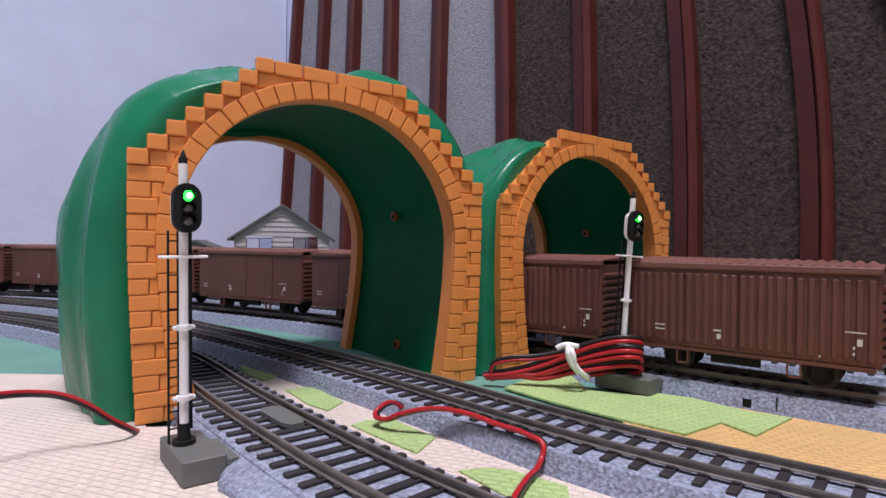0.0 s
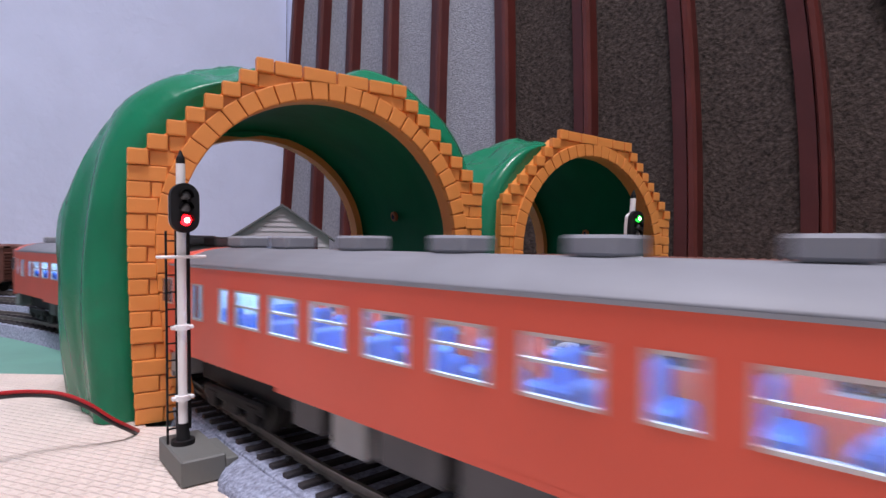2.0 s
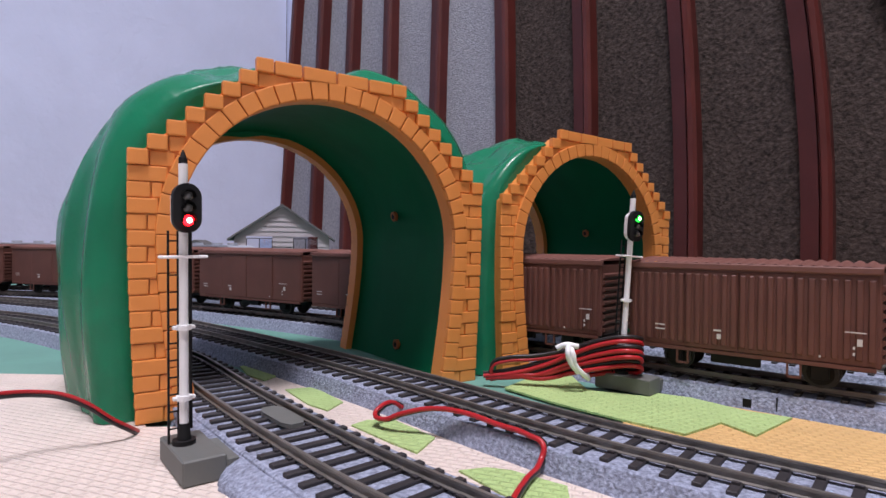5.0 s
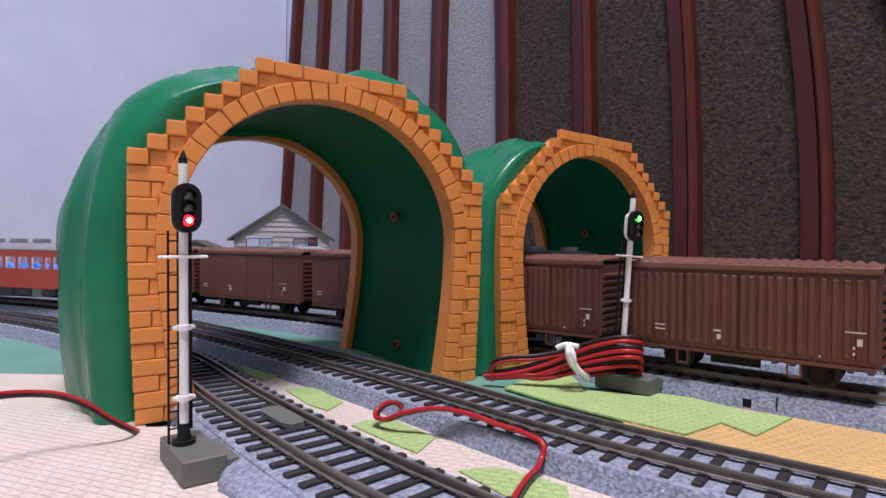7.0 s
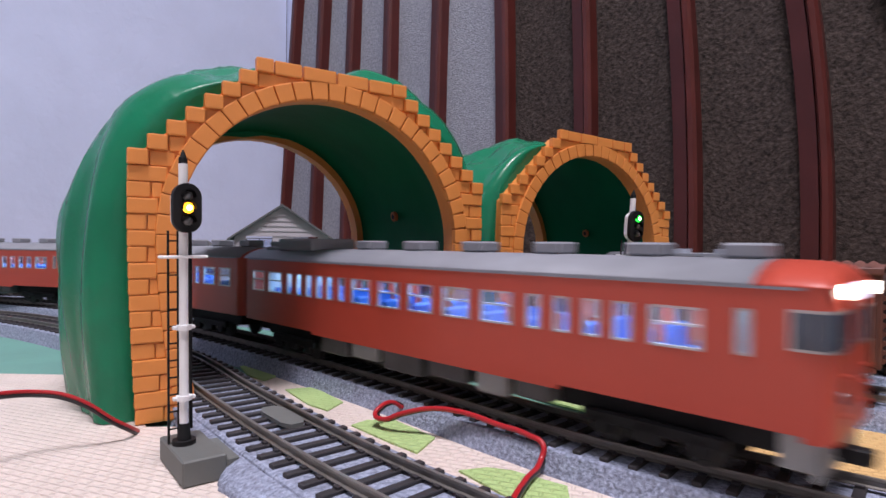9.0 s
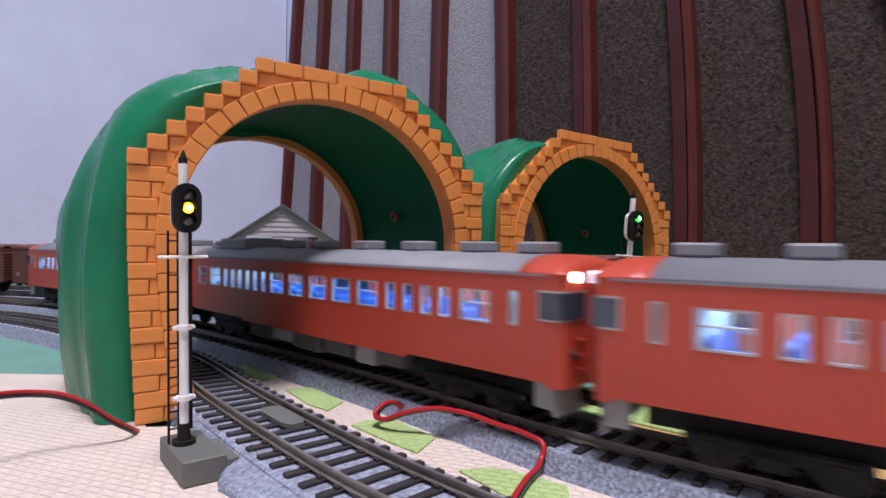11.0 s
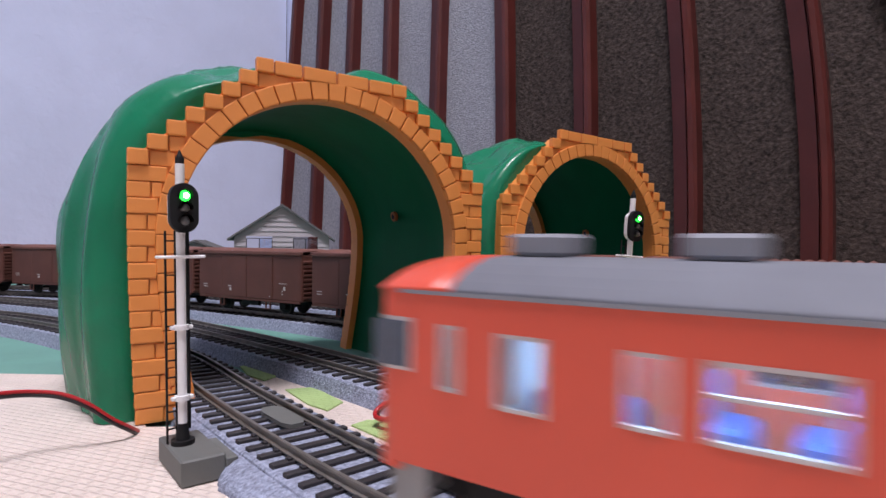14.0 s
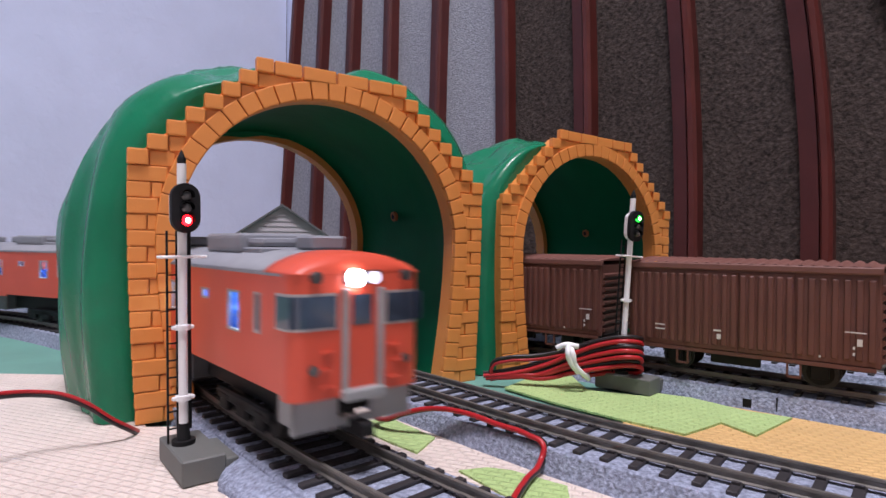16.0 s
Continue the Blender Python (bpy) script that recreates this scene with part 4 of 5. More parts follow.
# slot and joint in the side of the siding's roadbed
siding = [o for o in bpy.data.objects if o.get("label", "").startswith("goods siding")][0]
sJ = PATH_W.near(0.128, 0.230)
for ds, w, z0, z1, nm in ((0.0028, 0.0030, 0.0010, 0.0044, "wire_slot"), (-0.0070, 0.0004, 0.0, 0.0066, "bed_joint")):
    p, t = PATH_W.at(sJ + ds)
    part(nm, box(-w / 2, 0.0150 if nm == "bed_joint" else 0.0160, z0, w / 2, 0.0184, z1), M_BLACK, siding, "dark gap in the roadbed side", m=pose(p[0], p[1], 0, 0, 0, math.degrees(math.atan2(t[1], t[0]))))

# loose ballast strip spilling out beside the near track
bm = bmesh.new()
rows = []
sA0, sA1 = PATH_A.near(0.045, 0.070), PATH_A.near(-0.092, 0.228)
for k in range(121):
    u = k / 120
    p, t = PATH_A.at(sA0 + (sA1 - sA0) * u)
    w = 0.0265 + 0.0016 * noise.noise(Vector((u * 22, 3, 0))) + 0.0010 * noise.noise(Vector((u * 70, 9, 0)))
    w = w - 0.010 * max(0.0, (u - 0.45) / 0.55) ** 0.8
    row = []
    for a, z in ((0.0150, 0.0070), (0.0185, 0.0062), (0.0185 + (w - 0.0185) * 0.6, 0.0046), (w - 0.0006, 0.0034), (w, 0.0020), (w, 0.0017)):
        row.append(bm.verts.new((p[0] - a * t[1], p[1] + a * t[0], z + 0.0003 * noise.noise(Vector((u * 90, a * 900, 4))))))
    rows.append(row)
for r, q in zip(rows[:-1], rows[1:]):
    for i in range(5):
        bm.faces.new((r[i], r[i + 1], q[i + 1], q[i]))
strip = new("ballast_strip", mesh_of(bm, "ballast_strip", M_BALLAST, True))
tagged(strip, "loose blue-grey ballast strip beside the near track", "ballast", kind="structure")


# ---- railcars ----
WID = 0.0180
Z_EAVE = 0.0410


def corner_strip(sx, sy, half, back, inner, z0, z1, lo, hi):
    """A band that runs along a car's side, round its corner and across its face; lo and hi: how far it stands proud."""
    line = [(half - back, WID, 0.0, 1.0), (half - 0.0035, WID, 0.0, 1.0)]
    for k in range(1, 7):
        a = math.pi / 2 * k / 6
        line.append((half - 0.0035 + 0.0035 * math.sin(a), WID - 0.0045 * (1 - math.cos(a)), math.sin(a), math.cos(a)))
    line.append((half, inner, 1.0, 0.0))
    bm = bmesh.new()
    rows = []
    for x, y, nx, ny in line:
        rows.append([bm.verts.new((sx * (x + nx * d), sy * (y + ny * d), z)) for d, z in ((lo, z0), (hi, z0), (hi, z1), (lo, z1))])
    for r, q in zip(rows[:-1], rows[1:]):
        for i in range(4):
            bm.faces.new((r[i], r[(i + 1) % 4], q[(i + 1) % 4], q[i]))
    bm.faces.new(rows[0])
    bm.faces.new(rows[-1][::-1])
    bmesh.ops.recalc_face_normals(bm, faces=bm.faces)
    return bm


def railcar(label, paint, layout, cabs, lit, unit, gangway, HALF, lift, Z_LOW):
    """A railcar along x. layout: windows of a side as (from, to, low, high) measured from the front; cabs and lit: ends (1, -1)."""
    root = thing("railcar", label, "model railcar", "model railcars")
    kx = HALF / 0.130
    holes = sorted((HALF - b * kx, HALF - a * kx, lo, hi) for a, b, lo, hi in layout)
    bm = bmesh.new()
    ex = HALF - 0.0055
    for sy in (-1, 1):
        ya, yb = sorted((sy * WID, sy * (WID - 0.0009)))
        x = -ex
        for a, b, lo, hi in holes:
            add_box(bm, x, ya, Z_LOW, a, yb, Z_EAVE)
            add_box(bm, a, ya, Z_LOW, b, yb, lo)
            add_box(bm, a, ya, hi, b, yb, Z_EAVE)
            x = b
        add_box(bm, x, ya, Z_LOW, ex, yb, Z_EAVE)
    for sx in (-1, 1):
        pts = [(sx * ex, -WID), (sx * (HALF - 0.0035), -WID)]
        for k in range(1, 7):
            a = math.pi / 2 * k / 6
            pts.append((sx * (HALF - 0.0035 + 0.0035 * math.sin(a)), -WID + 0.0045 * (1 - math.cos(a))))
        pts += [(x, -y) for x, y in pts[::-1]]
        eb = prism(pts, Z_LOW - (0.0012 if sx in cabs else 0), Z_EAVE)
        me = bpy.data.meshes.new("tmp")
        eb.to_mesh(me)
        eb.free()
        bm.from_mesh(me)
        bpy.data.meshes.remove(me)
    bmesh.ops.remove_doubles(bm, verts=bm.verts, dist=0.000002)
    body = part("body", bm, paint, root)
    # roof: grey middle, painted dome at cab ends
    ys = [-1, -0.97, -0.9, -0.78, -0.6, -0.4, -0.2, 0, 0.2, 0.4, 0.6, 0.78, 0.9, 0.97, 1]

    def roof_piece(stations):
        bm = bmesh.new()
        rows = []
        for x, k, wv in stations:
            rows.append([bm.verts.new((x, y * (WID + 0.0003) * wv, Z_EAVE + 0.0056 * k * (1 - abs(y) ** 2.4) ** 0.75)) for y in ys])
        for r, q in zip(rows[:-1], rows[1:]):
            for i in range(len(ys) - 1):
                bm.faces.new((r[i], q[i], q[i + 1], r[i + 1]))
            bm.faces.new((r[0], r[-1], q[-1], q[0]))
        bm.faces.new(rows[0])
        bm.faces.new(rows[-1][::-1])
        bmesh.ops.recalc_face_normals(bm, faces=bm.faces)
        return bm

    x0 = -HALF + (0.0150 if -1 in cabs else 0.0)
    x1 = HALF - (0.0150 if 1 in cabs else 0.0)
    part("roof", roof_piece([(x0, 1, 1), ((x0 + x1) / 2, 1, 1), (x1, 1, 1)]), M_ROOF, root, "matt grey roof", smooth=True)
    for sx in (-1, 1):
        if sx in cabs:
            st = [(sx * (HALF - 0.0150), 1, 1), (sx * (HALF - 0.010), 0.99, 1), (sx * (HALF - 0.005), 0.94, 1), (sx * (HALF - 0.0022), 0.82, 0.985), (sx * (HALF - 0.0008), 0.6, 0.95), (sx * HALF, 0.35, 0.90)]
            part("roof_dome", roof_piece(st), paint, root, "painted roof dome over the cab", smooth=True)
        else:
            part("roof_dome", roof_piece([(sx * (HALF - 0.0001), 0.98, 1), (sx * (HALF + 0.0002), 0.9, 0.99)]), paint, root)
    part("rain_gutter", add_box(box(-ex, -WID - 0.0003, Z_EAVE - 0.0004, ex, -WID + 0.0003, Z_EAVE + 0.0002), -ex, WID - 0.0003, Z_EAVE - 0.0004, ex, WID + 0.0003, Z_EAVE + 0.0002), M_ROOF, root)
    # windows
    frames, panes = {}, {}
    for sy in (-1, 1):
        for a, b, lo, hi in holes:
            key = (round(b - a, 5), round(hi - lo, 5))
            if key not in frames:
                w, h = b - a, hi - lo
                t = 0.00055
                fb = bmesh.new()
                for q in ((-w / 2, w / 2, -h / 2, -h / 2 + t), (-w / 2, w / 2, h / 2 - t, h / 2), (-w / 2, -w / 2 + t, -h / 2, h / 2), (w / 2 - t, w / 2, -h / 2, h / 2)) + (((-w / 2, w / 2, 0.0005, 0.0010),) if w > 0.009 else ()):
                    add_box(fb, q[0], -0.0002, q[2], q[1], 0.0008, q[3])
                frames[key] = mesh_of(fb, "window", M_FRAME)
                panes[key] = mesh_of(box(-w / 2 + t, 0.0003, -h / 2 + t, w / 2 - t, 0.0005, h / 2 - t), "pane", M_PANE)
            win = new("window", frames[key])
            win.parent, win.matrix_basis = root, pose((a + b) / 2, sy * WID, (lo + hi) / 2, 0, 0, 0 if sy < 0 else 180)
            pn = new("pane", panes[key])
            pn.parent = win
    # inside: floor, seats, ceiling and the lit strip
    part("cabin_floor", box(-ex + 0.002, -WID + 0.0012, 0.0150, ex - 0.002, WID - 0.0012, 0.0160), M_INSIDE, root)
    part("cabin_ceiling", box(-ex + 0.002, -WID + 0.0012, 0.0400, ex - 0.002, WID - 0.0012, 0.0406), M_INSIDE, root)
    part("light_strip", box(-ex + 0.012, -0.0022, 0.0388, ex - 0.012, 0.0022, 0.0399), M_LED, root, "cool white interior light strip")
    for k in range(13):
        xs = (-0.104 + k * 0.0172) * kx
        bm = bmesh.new()
        for sy in (-1, 1):
            ya, yb = sorted((sy * 0.0045, sy * 0.0155))
            add_box(bm, xs - 0.0012, ya, 0.0160, xs + 0.0012, yb, 0.0282, 0.0008)
            add_box(bm, xs - 0.0060, ya, 0.0160, xs + 0.0060, yb, 0.0215, 0.0008)
        part("seat", bm, M_SEAT, root, "blue bench seat")
    for xs in (-ex + 0.020, ex - 0.020):
        part("bulkhead", box(xs - 0.0004, -WID + 0.0012, 0.0160, xs + 0.0004, WID - 0.0012, 0.0400), M_INSIDE, root)
    # faces
    for sx in (-1, 1):
        face = HALF
        if sx in cabs:
            for sy in (-1, 1):
                fr = part("windscreen_frame", corner_strip(sx, sy, face, 0.0080, 0.0066, 0.0284, 0.0368, -0.0004, 0.0002), M_FRAME, root, "silver windscreen frame round the corner")
                part("windscreen", corner_strip(sx, sy, face, 0.0004, 0.0072, 0.0290, 0.0362, 0.0, 0.0004), M_DARKGLASS, fr, "dark windscreen glass")
                xa, xb = sorted((sx * (face - 0.0074), sx * (face - 0.0036)))
                yo, yi = sorted((sy * WID, sy * (WID + 0.0004)))
                part("quarter_light", box(xa, yo, 0.0290, xb, yi, 0.0362), M_DARKGLASS, fr, "side cab window")
                # tail lamps high, small steps low
                lamp_m = M_HEADW if (sx in lit and not gangway) else M_LENS
                for nm, yy, zz, rr, mm in (("marker_lamp", 0.0125, 0.0405, 0.0014, lamp_m), ("tail_lamp", 0.0128, 0.0195, 0.0012, M_LENS)):
                    part(nm, cyl(pose(sx * (face + 0.0002), sy * yy, zz, 0, 90), rr, 0.0022 if zz > 0.03 else 0.0014, 18), mm, root, "round lamp")
                bm = bmesh.new()
                for q in range(3):
                    zz = 0.0150 + q * 0.0040
                    xa, xb = sorted((sx * face, sx * (face + 0.0007)))
                    ya, yb = sorted((sy * (0.0075 + 0.0012 * (q == 1)), sy * (0.0108 + 0.0012 * (q == 1))))
                    add_box(bm, xa, ya, zz, xb, yb, zz + 0.0005)
                part("hand_rail", bm, paint, root)
                # jumper and step plate
            xa, xb = sorted((sx * face, sx * (face + 0.0003)))
            door = part("front_door", box(xa, -0.0042, Z_LOW + 0.0003, xb, 0.0042, 0.0372, 0.0001), paint, root)
            xa, xb = sorted((sx * (face + 0.0002), sx * (face + 0.0005)))
            part("door_window", box(xa, -0.0026, 0.0290, xb, 0.0026, 0.0362), M_DARKGLASS, door, "dark door window")
            if gangway:
                for sy in (-1, 1):
                    ya, yb = sorted((sy * 0.0042, sy * 0.0056))
                    xa, xb = sorted((sx * face, sx * (face + 0.0016)))
                    part("gangway_post", box(xa, ya, Z_LOW - 0.001, xb, yb, 0.0378, 0.0003), M_SKIRT, root, "grey gangway post")
                xa, xb = sorted((sx * face, sx * (face + 0.0024)))
                part("gangway_sill", box(xa, -0.0058, Z_LOW - 0.0022, xb, 0.0058, Z_LOW + 0.0004, 0.0003), M_SKIRT, root, "grey gangway sill")
            # lamp panel on the dome
            xa, xb = sorted((sx * (face - 0.0015), sx * (face + 0.0012)))
            part("lamp_panel", box(xa, -0.0050, 0.0386, xb, 0.0050, 0.0420, 0.0006, 2), M_SIGN if (sx in lit and not gangway) else M_LENS, root, "lamp and blind panel")
            if sx in lit and gangway:
                for yy in (-0.0026, 0.0026):
                    part("headlamp", cyl(pose(sx * (face + 0.0011), yy, 0.0402, 0, 90), 0.0021 if yy * sx < 0 else 0.0015, 0.0012, 20), M_HEAD if yy * sx < 0 else M_SIGN, root, "bright white headlamp")
            # skirt and coupler
            bm = bmesh.new()
            for sy in (-1, 1):
                ya, yb = sorted((sy * 0.0045, sy * 0.0165))
                xa, xb = sorted((sx * (face - 0.004), sx * (face - 0.0025)))
                add_box(bm, xa, ya, Z_LOW - 0.0080, xb, yb, Z_LOW, 0.0004)
                xa, xb = sorted((sx * (face - 0.010), sx * (face - 0.0025)))
                ya, yb = sorted((sy * 0.0150, sy * 0.0165))
                add_box(bm, xa, ya, Z_LOW - 0.0075, xb, yb, Z_LOW, 0.0003)
            xa, xb = sorted((sx * (face - 0.004), sx * (face - 0.0025)))
            add_box(bm, xa, -0.0165, Z_LOW - 0.0093, xb, 0.0165, Z_LOW - 0.0069, 0.0003)
            part("snow_plough", bm, M_SKIRT, root, "grey snow plough skirt")
        else:
            xa, xb = sorted((sx * face, sx * (face + 0.0030)))
            part("gangway_bellows", box(xa, -0.0055, Z_LOW, xb, 0.0055, 0.0370, 0.0006), M_BLACK, root, "black gangway bellows")
        xa, xb = sorted((sx * (face - 0.006), sx * (face + 0.0038)))
        part("coupler", box(xa, -0.0018, 0.0062, xb, 0.0018, 0.0096, 0.0004), M_BLACK, root, "black coupler")
    # roof gear
    vents = (-0.110, -0.078, -0.046, -0.014, 0.018, 0.050, 0.082, 0.108)
    for xs in (v * kx for v in vents):
        if unit and unit[0] - 0.008 < xs < unit[1] + 0.008:
            continue
        bm = box(xs - 0.0050, -0.0048, 0.0466, xs + 0.0050, 0.0048, 0.0502, 0.0006)
        add_box(bm, xs - 0.0040, -0.0038, 0.0452, xs + 0.0040, 0.0038, 0.0468)
        part("roof_vent", bm, M_ROOF, root, "square grey roof vent")
    if unit:
        a, b = unit
        bm = box(a + (b - a) * 0.30, -0.0118, 0.0452, b, 0.0118, 0.0510, 0.0016, 3)
        u = part("roof_cooler", bm, M_ROOF, root, "large grey roof cooler")
        part("cooler_base", box(a, -0.0108, 0.0446, b - 0.001, 0.0108, 0.0470, 0.0005), M_ROOF, root)
        part("cooler_tank", box(a + 0.001, -0.0098, 0.0470, a + (b - a) * 0.32, 0.0098, 0.0496, 0.0014, 2), M_ROOF, root)
    # under the floor
    for xa, xb, z0, mm in ((-0.058, -0.040, 0.0035, M_EQUIP), (-0.036, -0.020, 0.0045, M_SKIRT), (-0.016, 0.004, 0.0030, M_EQUIP), (0.008, 0.026, 0.0045, M_EQUIP), (0.030, 0.042, 0.0035, M_SKIRT), (0.046, 0.058, 0.0050, M_EQUIP)):
        part("equipment_box", box(xa, -0.0158, z0, xb, 0.0158, Z_LOW + 0.0002, 0.0006), mm, root, "underfloor equipment box")
    part("underframe", box(-HALF + 0.012, -0.0100, 0.0048, HALF - 0.012, 0.0100, 0.0160), M_BLACK, root)
    part("side_sill", add_box(box(-0.062, -WID, Z_LOW - 0.0012, 0.062, -WID + 0.0009, Z_LOW + 0.0001), -0.062, WID - 0.0009, Z_LOW - 0.0012, 0.062, WID, Z_LOW + 0.0001), paint, root)
    for xs in (-HALF + 0.040, HALF - 0.040):
        bm = bmesh.new()
        for sy in (-1, 1):
            ya, yb = sorted((sy * 0.0115, sy * 0.0138))
            add_box(bm, xs - 0.0185, ya, 0.0055, xs + 0.0185, yb, 0.0090, 0.0006)
            for d in (-0.0125, 0.0125):
                add_box(bm, xs + d - 0.0032, ya, 0.0028, xs + d + 0.0032, yb + 0.0003 * sy, 0.0080, 0.0006)
            add_box(bm, xs - 0.0042, ya, 0.0030, xs + 0.0042, yb, 0.0085, 0.0006)
        bg = part("bogie", bm, M_BLACK, root, "black bogie frame")
        for d in (-0.0125, 0.0125):
            for sy in (-1, 1):
                wb = cyl(pose(xs + d, sy * 0.0083, 0.0054, 90), 0.0054, 0.0022, 24)
                add_cyl(wb, pose(xs + d, sy * 0.0073, 0.0054, 90), 0.0062, 0.0006, 24)
                part("wheel", wb, M_WHEEL, bg, "steel wheel")
    for ob in root.children:
        if not ob.name.startswith(("bogie", "coupler")):
            ob.matrix_basis = Matrix.Translation((0, 0, lift)) @ ob.matrix_basis
    return root


LO, HI = 0.0258, 0.0355
SMALL = (0.0330, 0.0358)
LAYOUT_A = [(0.0128, 0.0163, 0.0262, 0.0362), (0.0225, 0.0297, 0.0250, 0.0358), (0.0400, 0.0455, LO, HI), (0.0492, 0.0622, LO, HI), (0.0667, 0.0797, LO, HI), (0.0845, 0.0975, LO, HI), (0.1030, 0.1160, LO, HI),
            (0.1215, 0.1345, LO, HI), (0.1405, 0.1535, LO, HI), (0.1595, 0.1660, LO, HI), (0.1720, 0.1860, LO, HI), (0.2025, 0.2085, 0.0318, 0.0350), (0.2230, 0.2310, 0.0250, 0.0358), (0.2400, 0.2440, 0.0262, 0.0362)]
LAYOUT_B = [(0.0155, 0.0190, 0.0262, 0.0362), (0.0260, 0.0390, LO, HI), (0.0435, 0.0490, LO, HI), (0.0525, 0.0580, LO, HI), (0.0620, 0.0675, LO, HI), (0.0715, 0.0770, LO, HI), (0.0820, 0.0950, LO, HI), (0.0995, 0.1125, LO, HI),
            (0.1170, 0.1300, LO, HI), (0.1345, 0.1475, LO, HI), (0.1520, 0.1650, LO, HI), (0.1692, 0.1740, LO, HI), (0.1776, 0.1824, LO, HI), (0.1860, 0.1908, LO, HI), (0.1944, 0.1992, LO, HI), (0.2028, 0.2076, LO, HI), (0.2112, 0.2160, LO, HI), (0.2205, 0.2335, LO, HI), (0.2380, 0.2500, LO, HI)]
CAR_A, CAR_B = 0.2788, 0.2570
car_a = railcar("vermilion diesel railcar with grey roof and lit windows", M_RED, LAYOUT_A, (1, -1), (-1,), (-0.101, -0.060), True, 0.1346, 0.0036, 0.0137)
TRAIN_A = [car_a, copy_thing(car_a, Matrix.Identity(4))]
car_b1 = railcar("dark red diesel railcar with lit headlamps and roof cooler", M_RED_B, LAYOUT_B, (1,), (1,), (-0.116, -0.072), False, 0.1252, 0.0028, 0.0115)
car_b2 = railcar("dark red diesel railcar with a dark tail cab", M_RED_B, LAYOUT_B, (1,), (), None, False, 0.1252, 0.0028, 0.0115)
TRAIN_B = [car_b1, car_b2, copy_thing(car_b1, Matrix.Identity(4)), copy_thing(car_b2, Matrix.Identity(4))]


def silver_coach():
    root = thing("silver_coach", "silver grey coach seen over the wagon roofs", "model coach", "silver coaches")
    part("body", box(-0.118, -0.017, 0.012, 0.118, 0.017, 0.040, 0.001), M_SILVER, root)
    part("roof", box(-0.118, -0.0172, 0.0395, 0.118, 0.0172, 0.0440, 0.003, 3), M_SILVER, root, "silver grey roof")
    bm = bmesh.new()
    pts = [(-0.036, 0.0435), (-0.030, 0.0485), (0.030, 0.0485), (0.036, 0.0470), (0.038, 0.0435)]
    for y in (-0.0150, 0.0150):
        bm.faces.new([bm.verts.new((x, y, z)) for x, z in pts])
    bm.verts.ensure_lookup_table()
    n = len(pts)
    for i in range(n):
        bm.faces.new((bm.verts[i], bm.verts[(i + 1) % n], bm.verts[n + (i + 1) % n], bm.verts[n + i]))
    bmesh.ops.recalc_face_normals(bm, faces=bm.faces)
    part("roof_housing", bm, M_SILVER, root, "raised housing on the roof")
    for xs in (-0.021, 0.006, 0.027):
        part("roof_vent", cyl(pose(xs, -0.004, 0.0496), 0.0048, 0.0024, 16), M_SILVER, root, "small round roof vent")
    part("roof_slot", box(-0.028, -0.0152, 0.0466, 0.020, -0.0149, 0.0471), M_BLACK, root)
    for xs in (-0.085, 0.085):
        part("bogie", box(xs - 0.018, -0.0125, 0.0015, xs + 0.018, 0.0125, 0.012, 0.001), M_BLACK, root)
    return root


coach = silver_coach()
TRAIN_D = [coach, copy_thing(coach, Matrix.Identity(4))]


# ---- what moves ----
def two_point(path, s, way, nose=1, half=0.090):
    """Pose of a car whose middle is s along the path; way: travel along the path, nose: which end leads."""
    p, _ = path.at(s + half * way)
    q, _ = path.at(s - half * way)
    c, d = (p + q) / 2, (p - q) * nose
    return pose(c[0], c[1], RAIL_Z, 0, 0, math.degrees(math.atan2(d[1], d[0])))


V_A, S_A0, T_A0 = 0.2906, 0.0742, 0.0
V_B, S_B0, T_B0 = 0.2265, 2.3075, 0.0
V_D, T_D0 = 0.168, 7.70
S_D0 = PATH_D.near(0.146, 0.296)


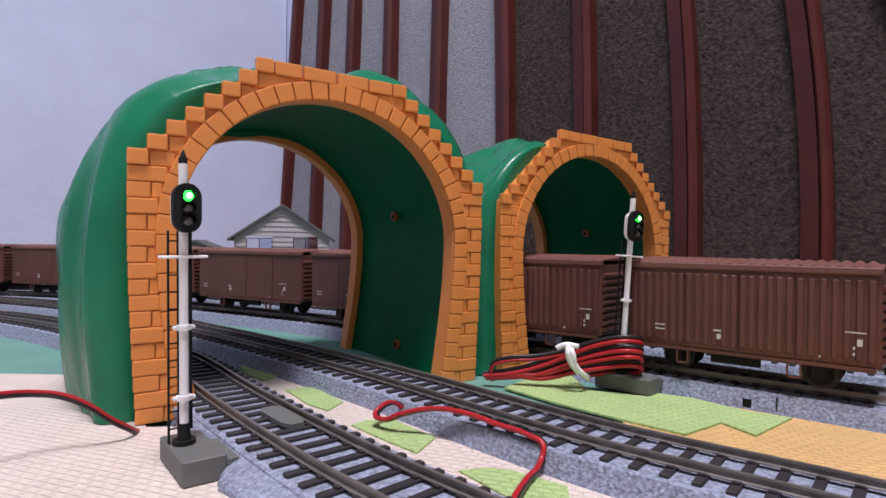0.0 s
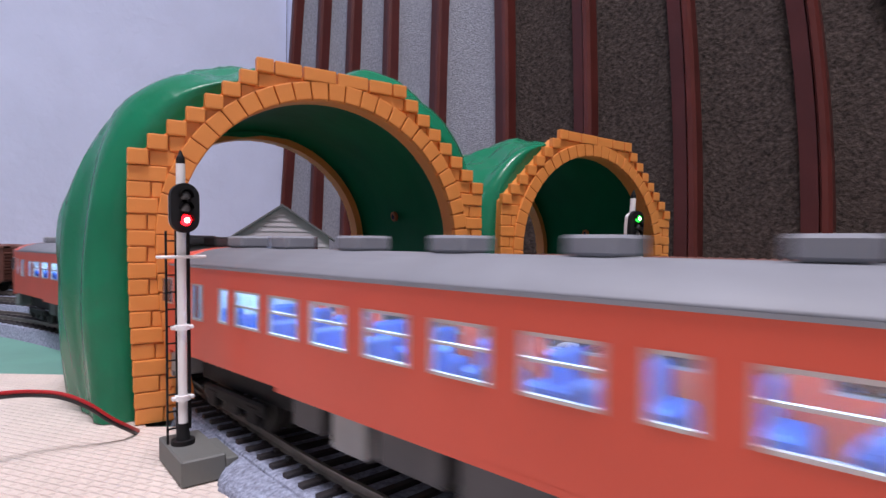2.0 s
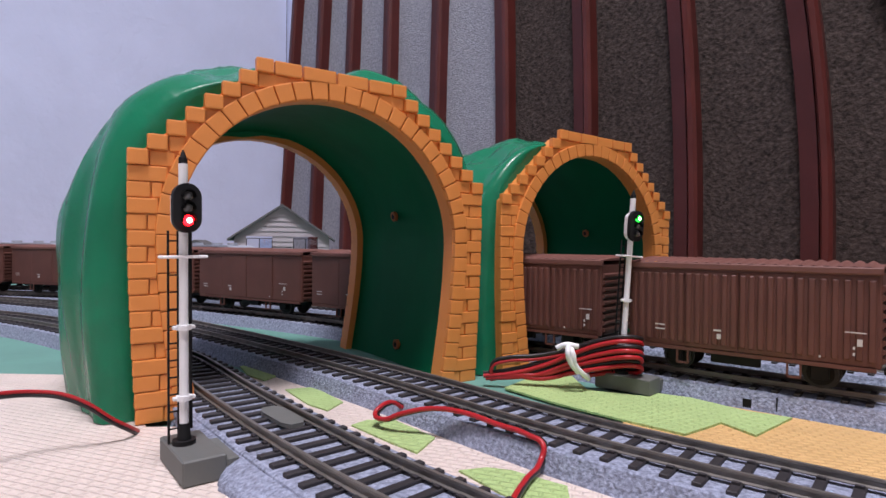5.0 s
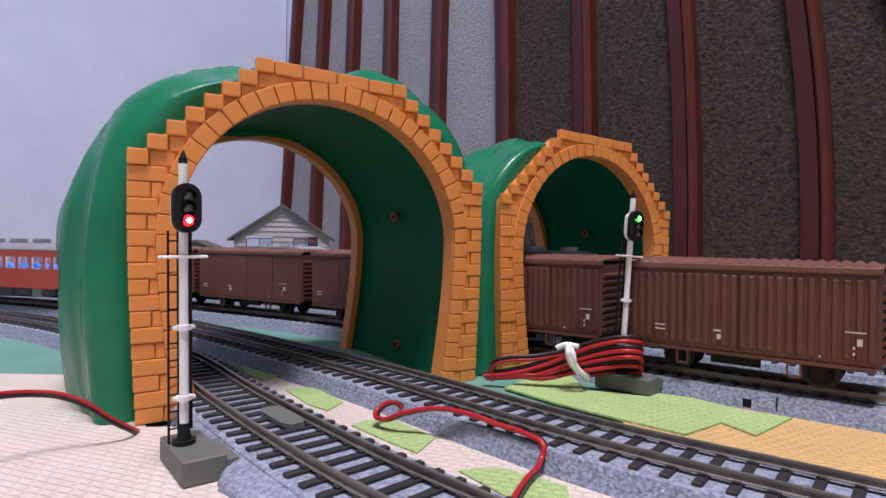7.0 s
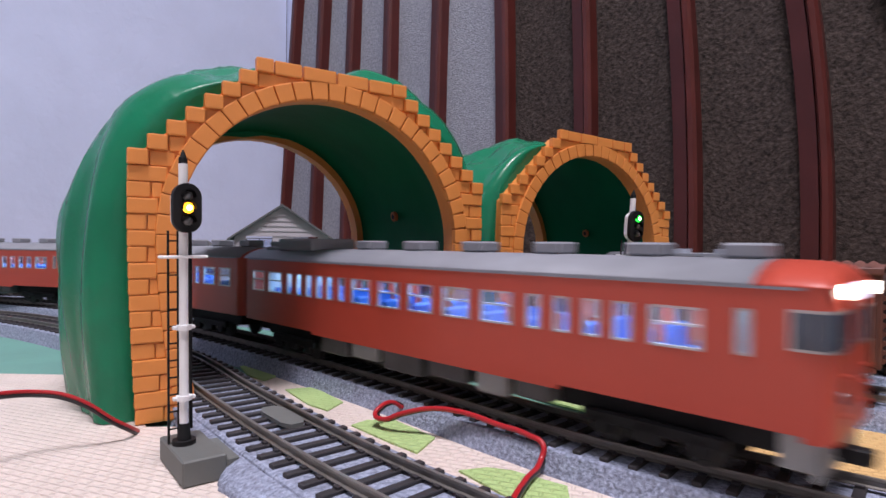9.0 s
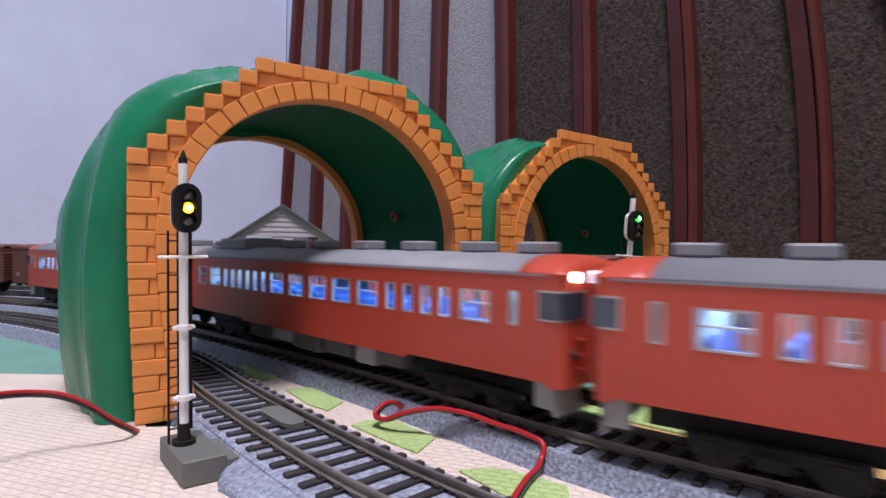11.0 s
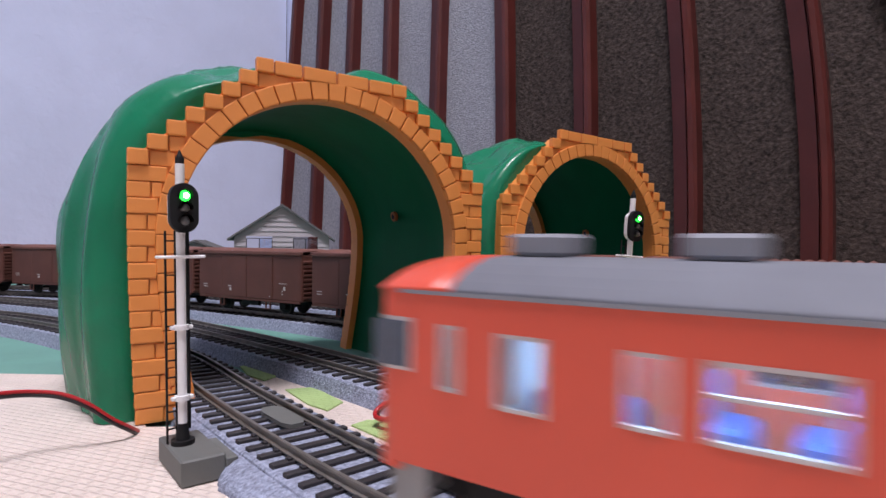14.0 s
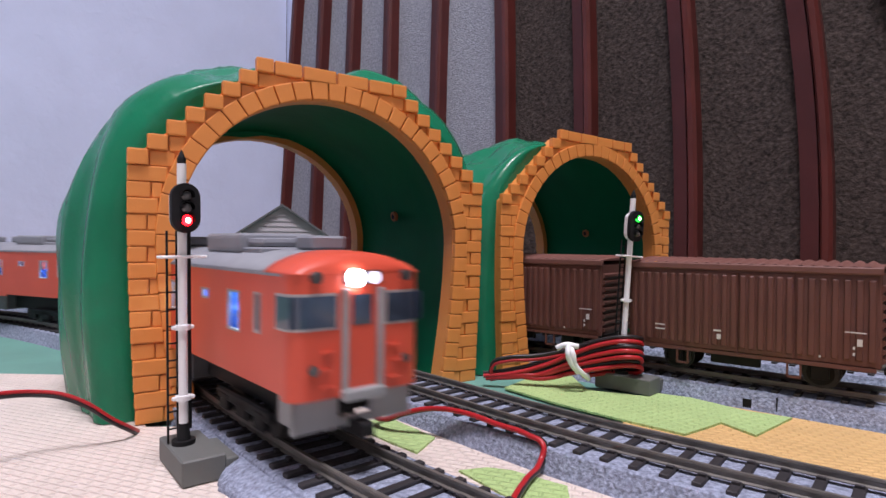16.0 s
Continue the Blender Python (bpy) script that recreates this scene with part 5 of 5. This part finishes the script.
def lamp_turn(t, spells):
    """The turn of a lamp insert: 0 while it shows its lit face."""
    for a, b in spells:
        if a <= t <= b:
            return 0.0
        if a - 0.1 < t < a:
            return 180 * (a - t) / 0.1
        if b < t < b + 0.1:
            return 180 * (t - b) / 0.1
    return 180.0


def motions():
    times = [k * 0.1 for k in range(161)]
    for i, ob in enumerate(TRAIN_A):
        walk(ob, [(t, two_point(PATH_A, S_A0 + V_A * (t - T_A0) - CAR_A * (i + 0.5), 1)) for t in times])
    for i, ob in enumerate(TRAIN_B):
        walk(ob, [(t, two_point(PATH_B, S_B0 - V_B * (t - T_B0) + CAR_B * (i + 0.5), -1, 1 if i % 2 == 0 else -1)) for t in times])
    for i, ob in enumerate(TRAIN_D):
        walk(ob, [(t, two_point(PATH_D, min(PATH_D.length - 0.45, max(0.14, S_D0 - V_D * (t - T_D0))) + 0.248 * i, -1)) for t in times])
    # the near signal trembles while a train passes beside it
    sway = [(0.0, 0.0), (0.3, 0.0), (0.6, 1.0), (1.0, 0.9), (1.5, 0.75), (2.2, 0.75), (2.6, 0.45), (3.2, 0.0), (13.6, 0.0), (13.9, 1.0), (14.4, 0.9), (15.5, 0.75), (16.0, 0.45)]
    walk(near_signal, [(t, Matrix.Translation((-0.0003 * k, 0, 0)) @ Matrix.Translation(NEAR_POSE.translation) @ Matrix.Rotation(radians(-0.45 * k), 4, "Y") @ Matrix.Translation(-NEAR_POSE.translation) @ NEAR_POSE) for t, k in sway])
    spells = {"green": [(-1.0, 1.0), (11.75, 14.4)], "amber": [(7.15, 11.65)], "red": [(1.0, 7.05), (14.4, 17.0)]}
    fine = [k / 30 for k in range(481)]
    for (ob, z), name in zip(NEAR_LAMPS, ("green", "amber", "red")):
        walk(ob, [(t, pose(0, -0.0034, z, 0, 0, lamp_turn(t, spells[name]))) for t in fine])
    for (ob, z), name in zip(FAR_LAMPS, ("green", "amber", "red")):
        ob.matrix_basis = pose(0, -0.0034, z, 0, 0, 0 if name == "green" else 180)


motions()
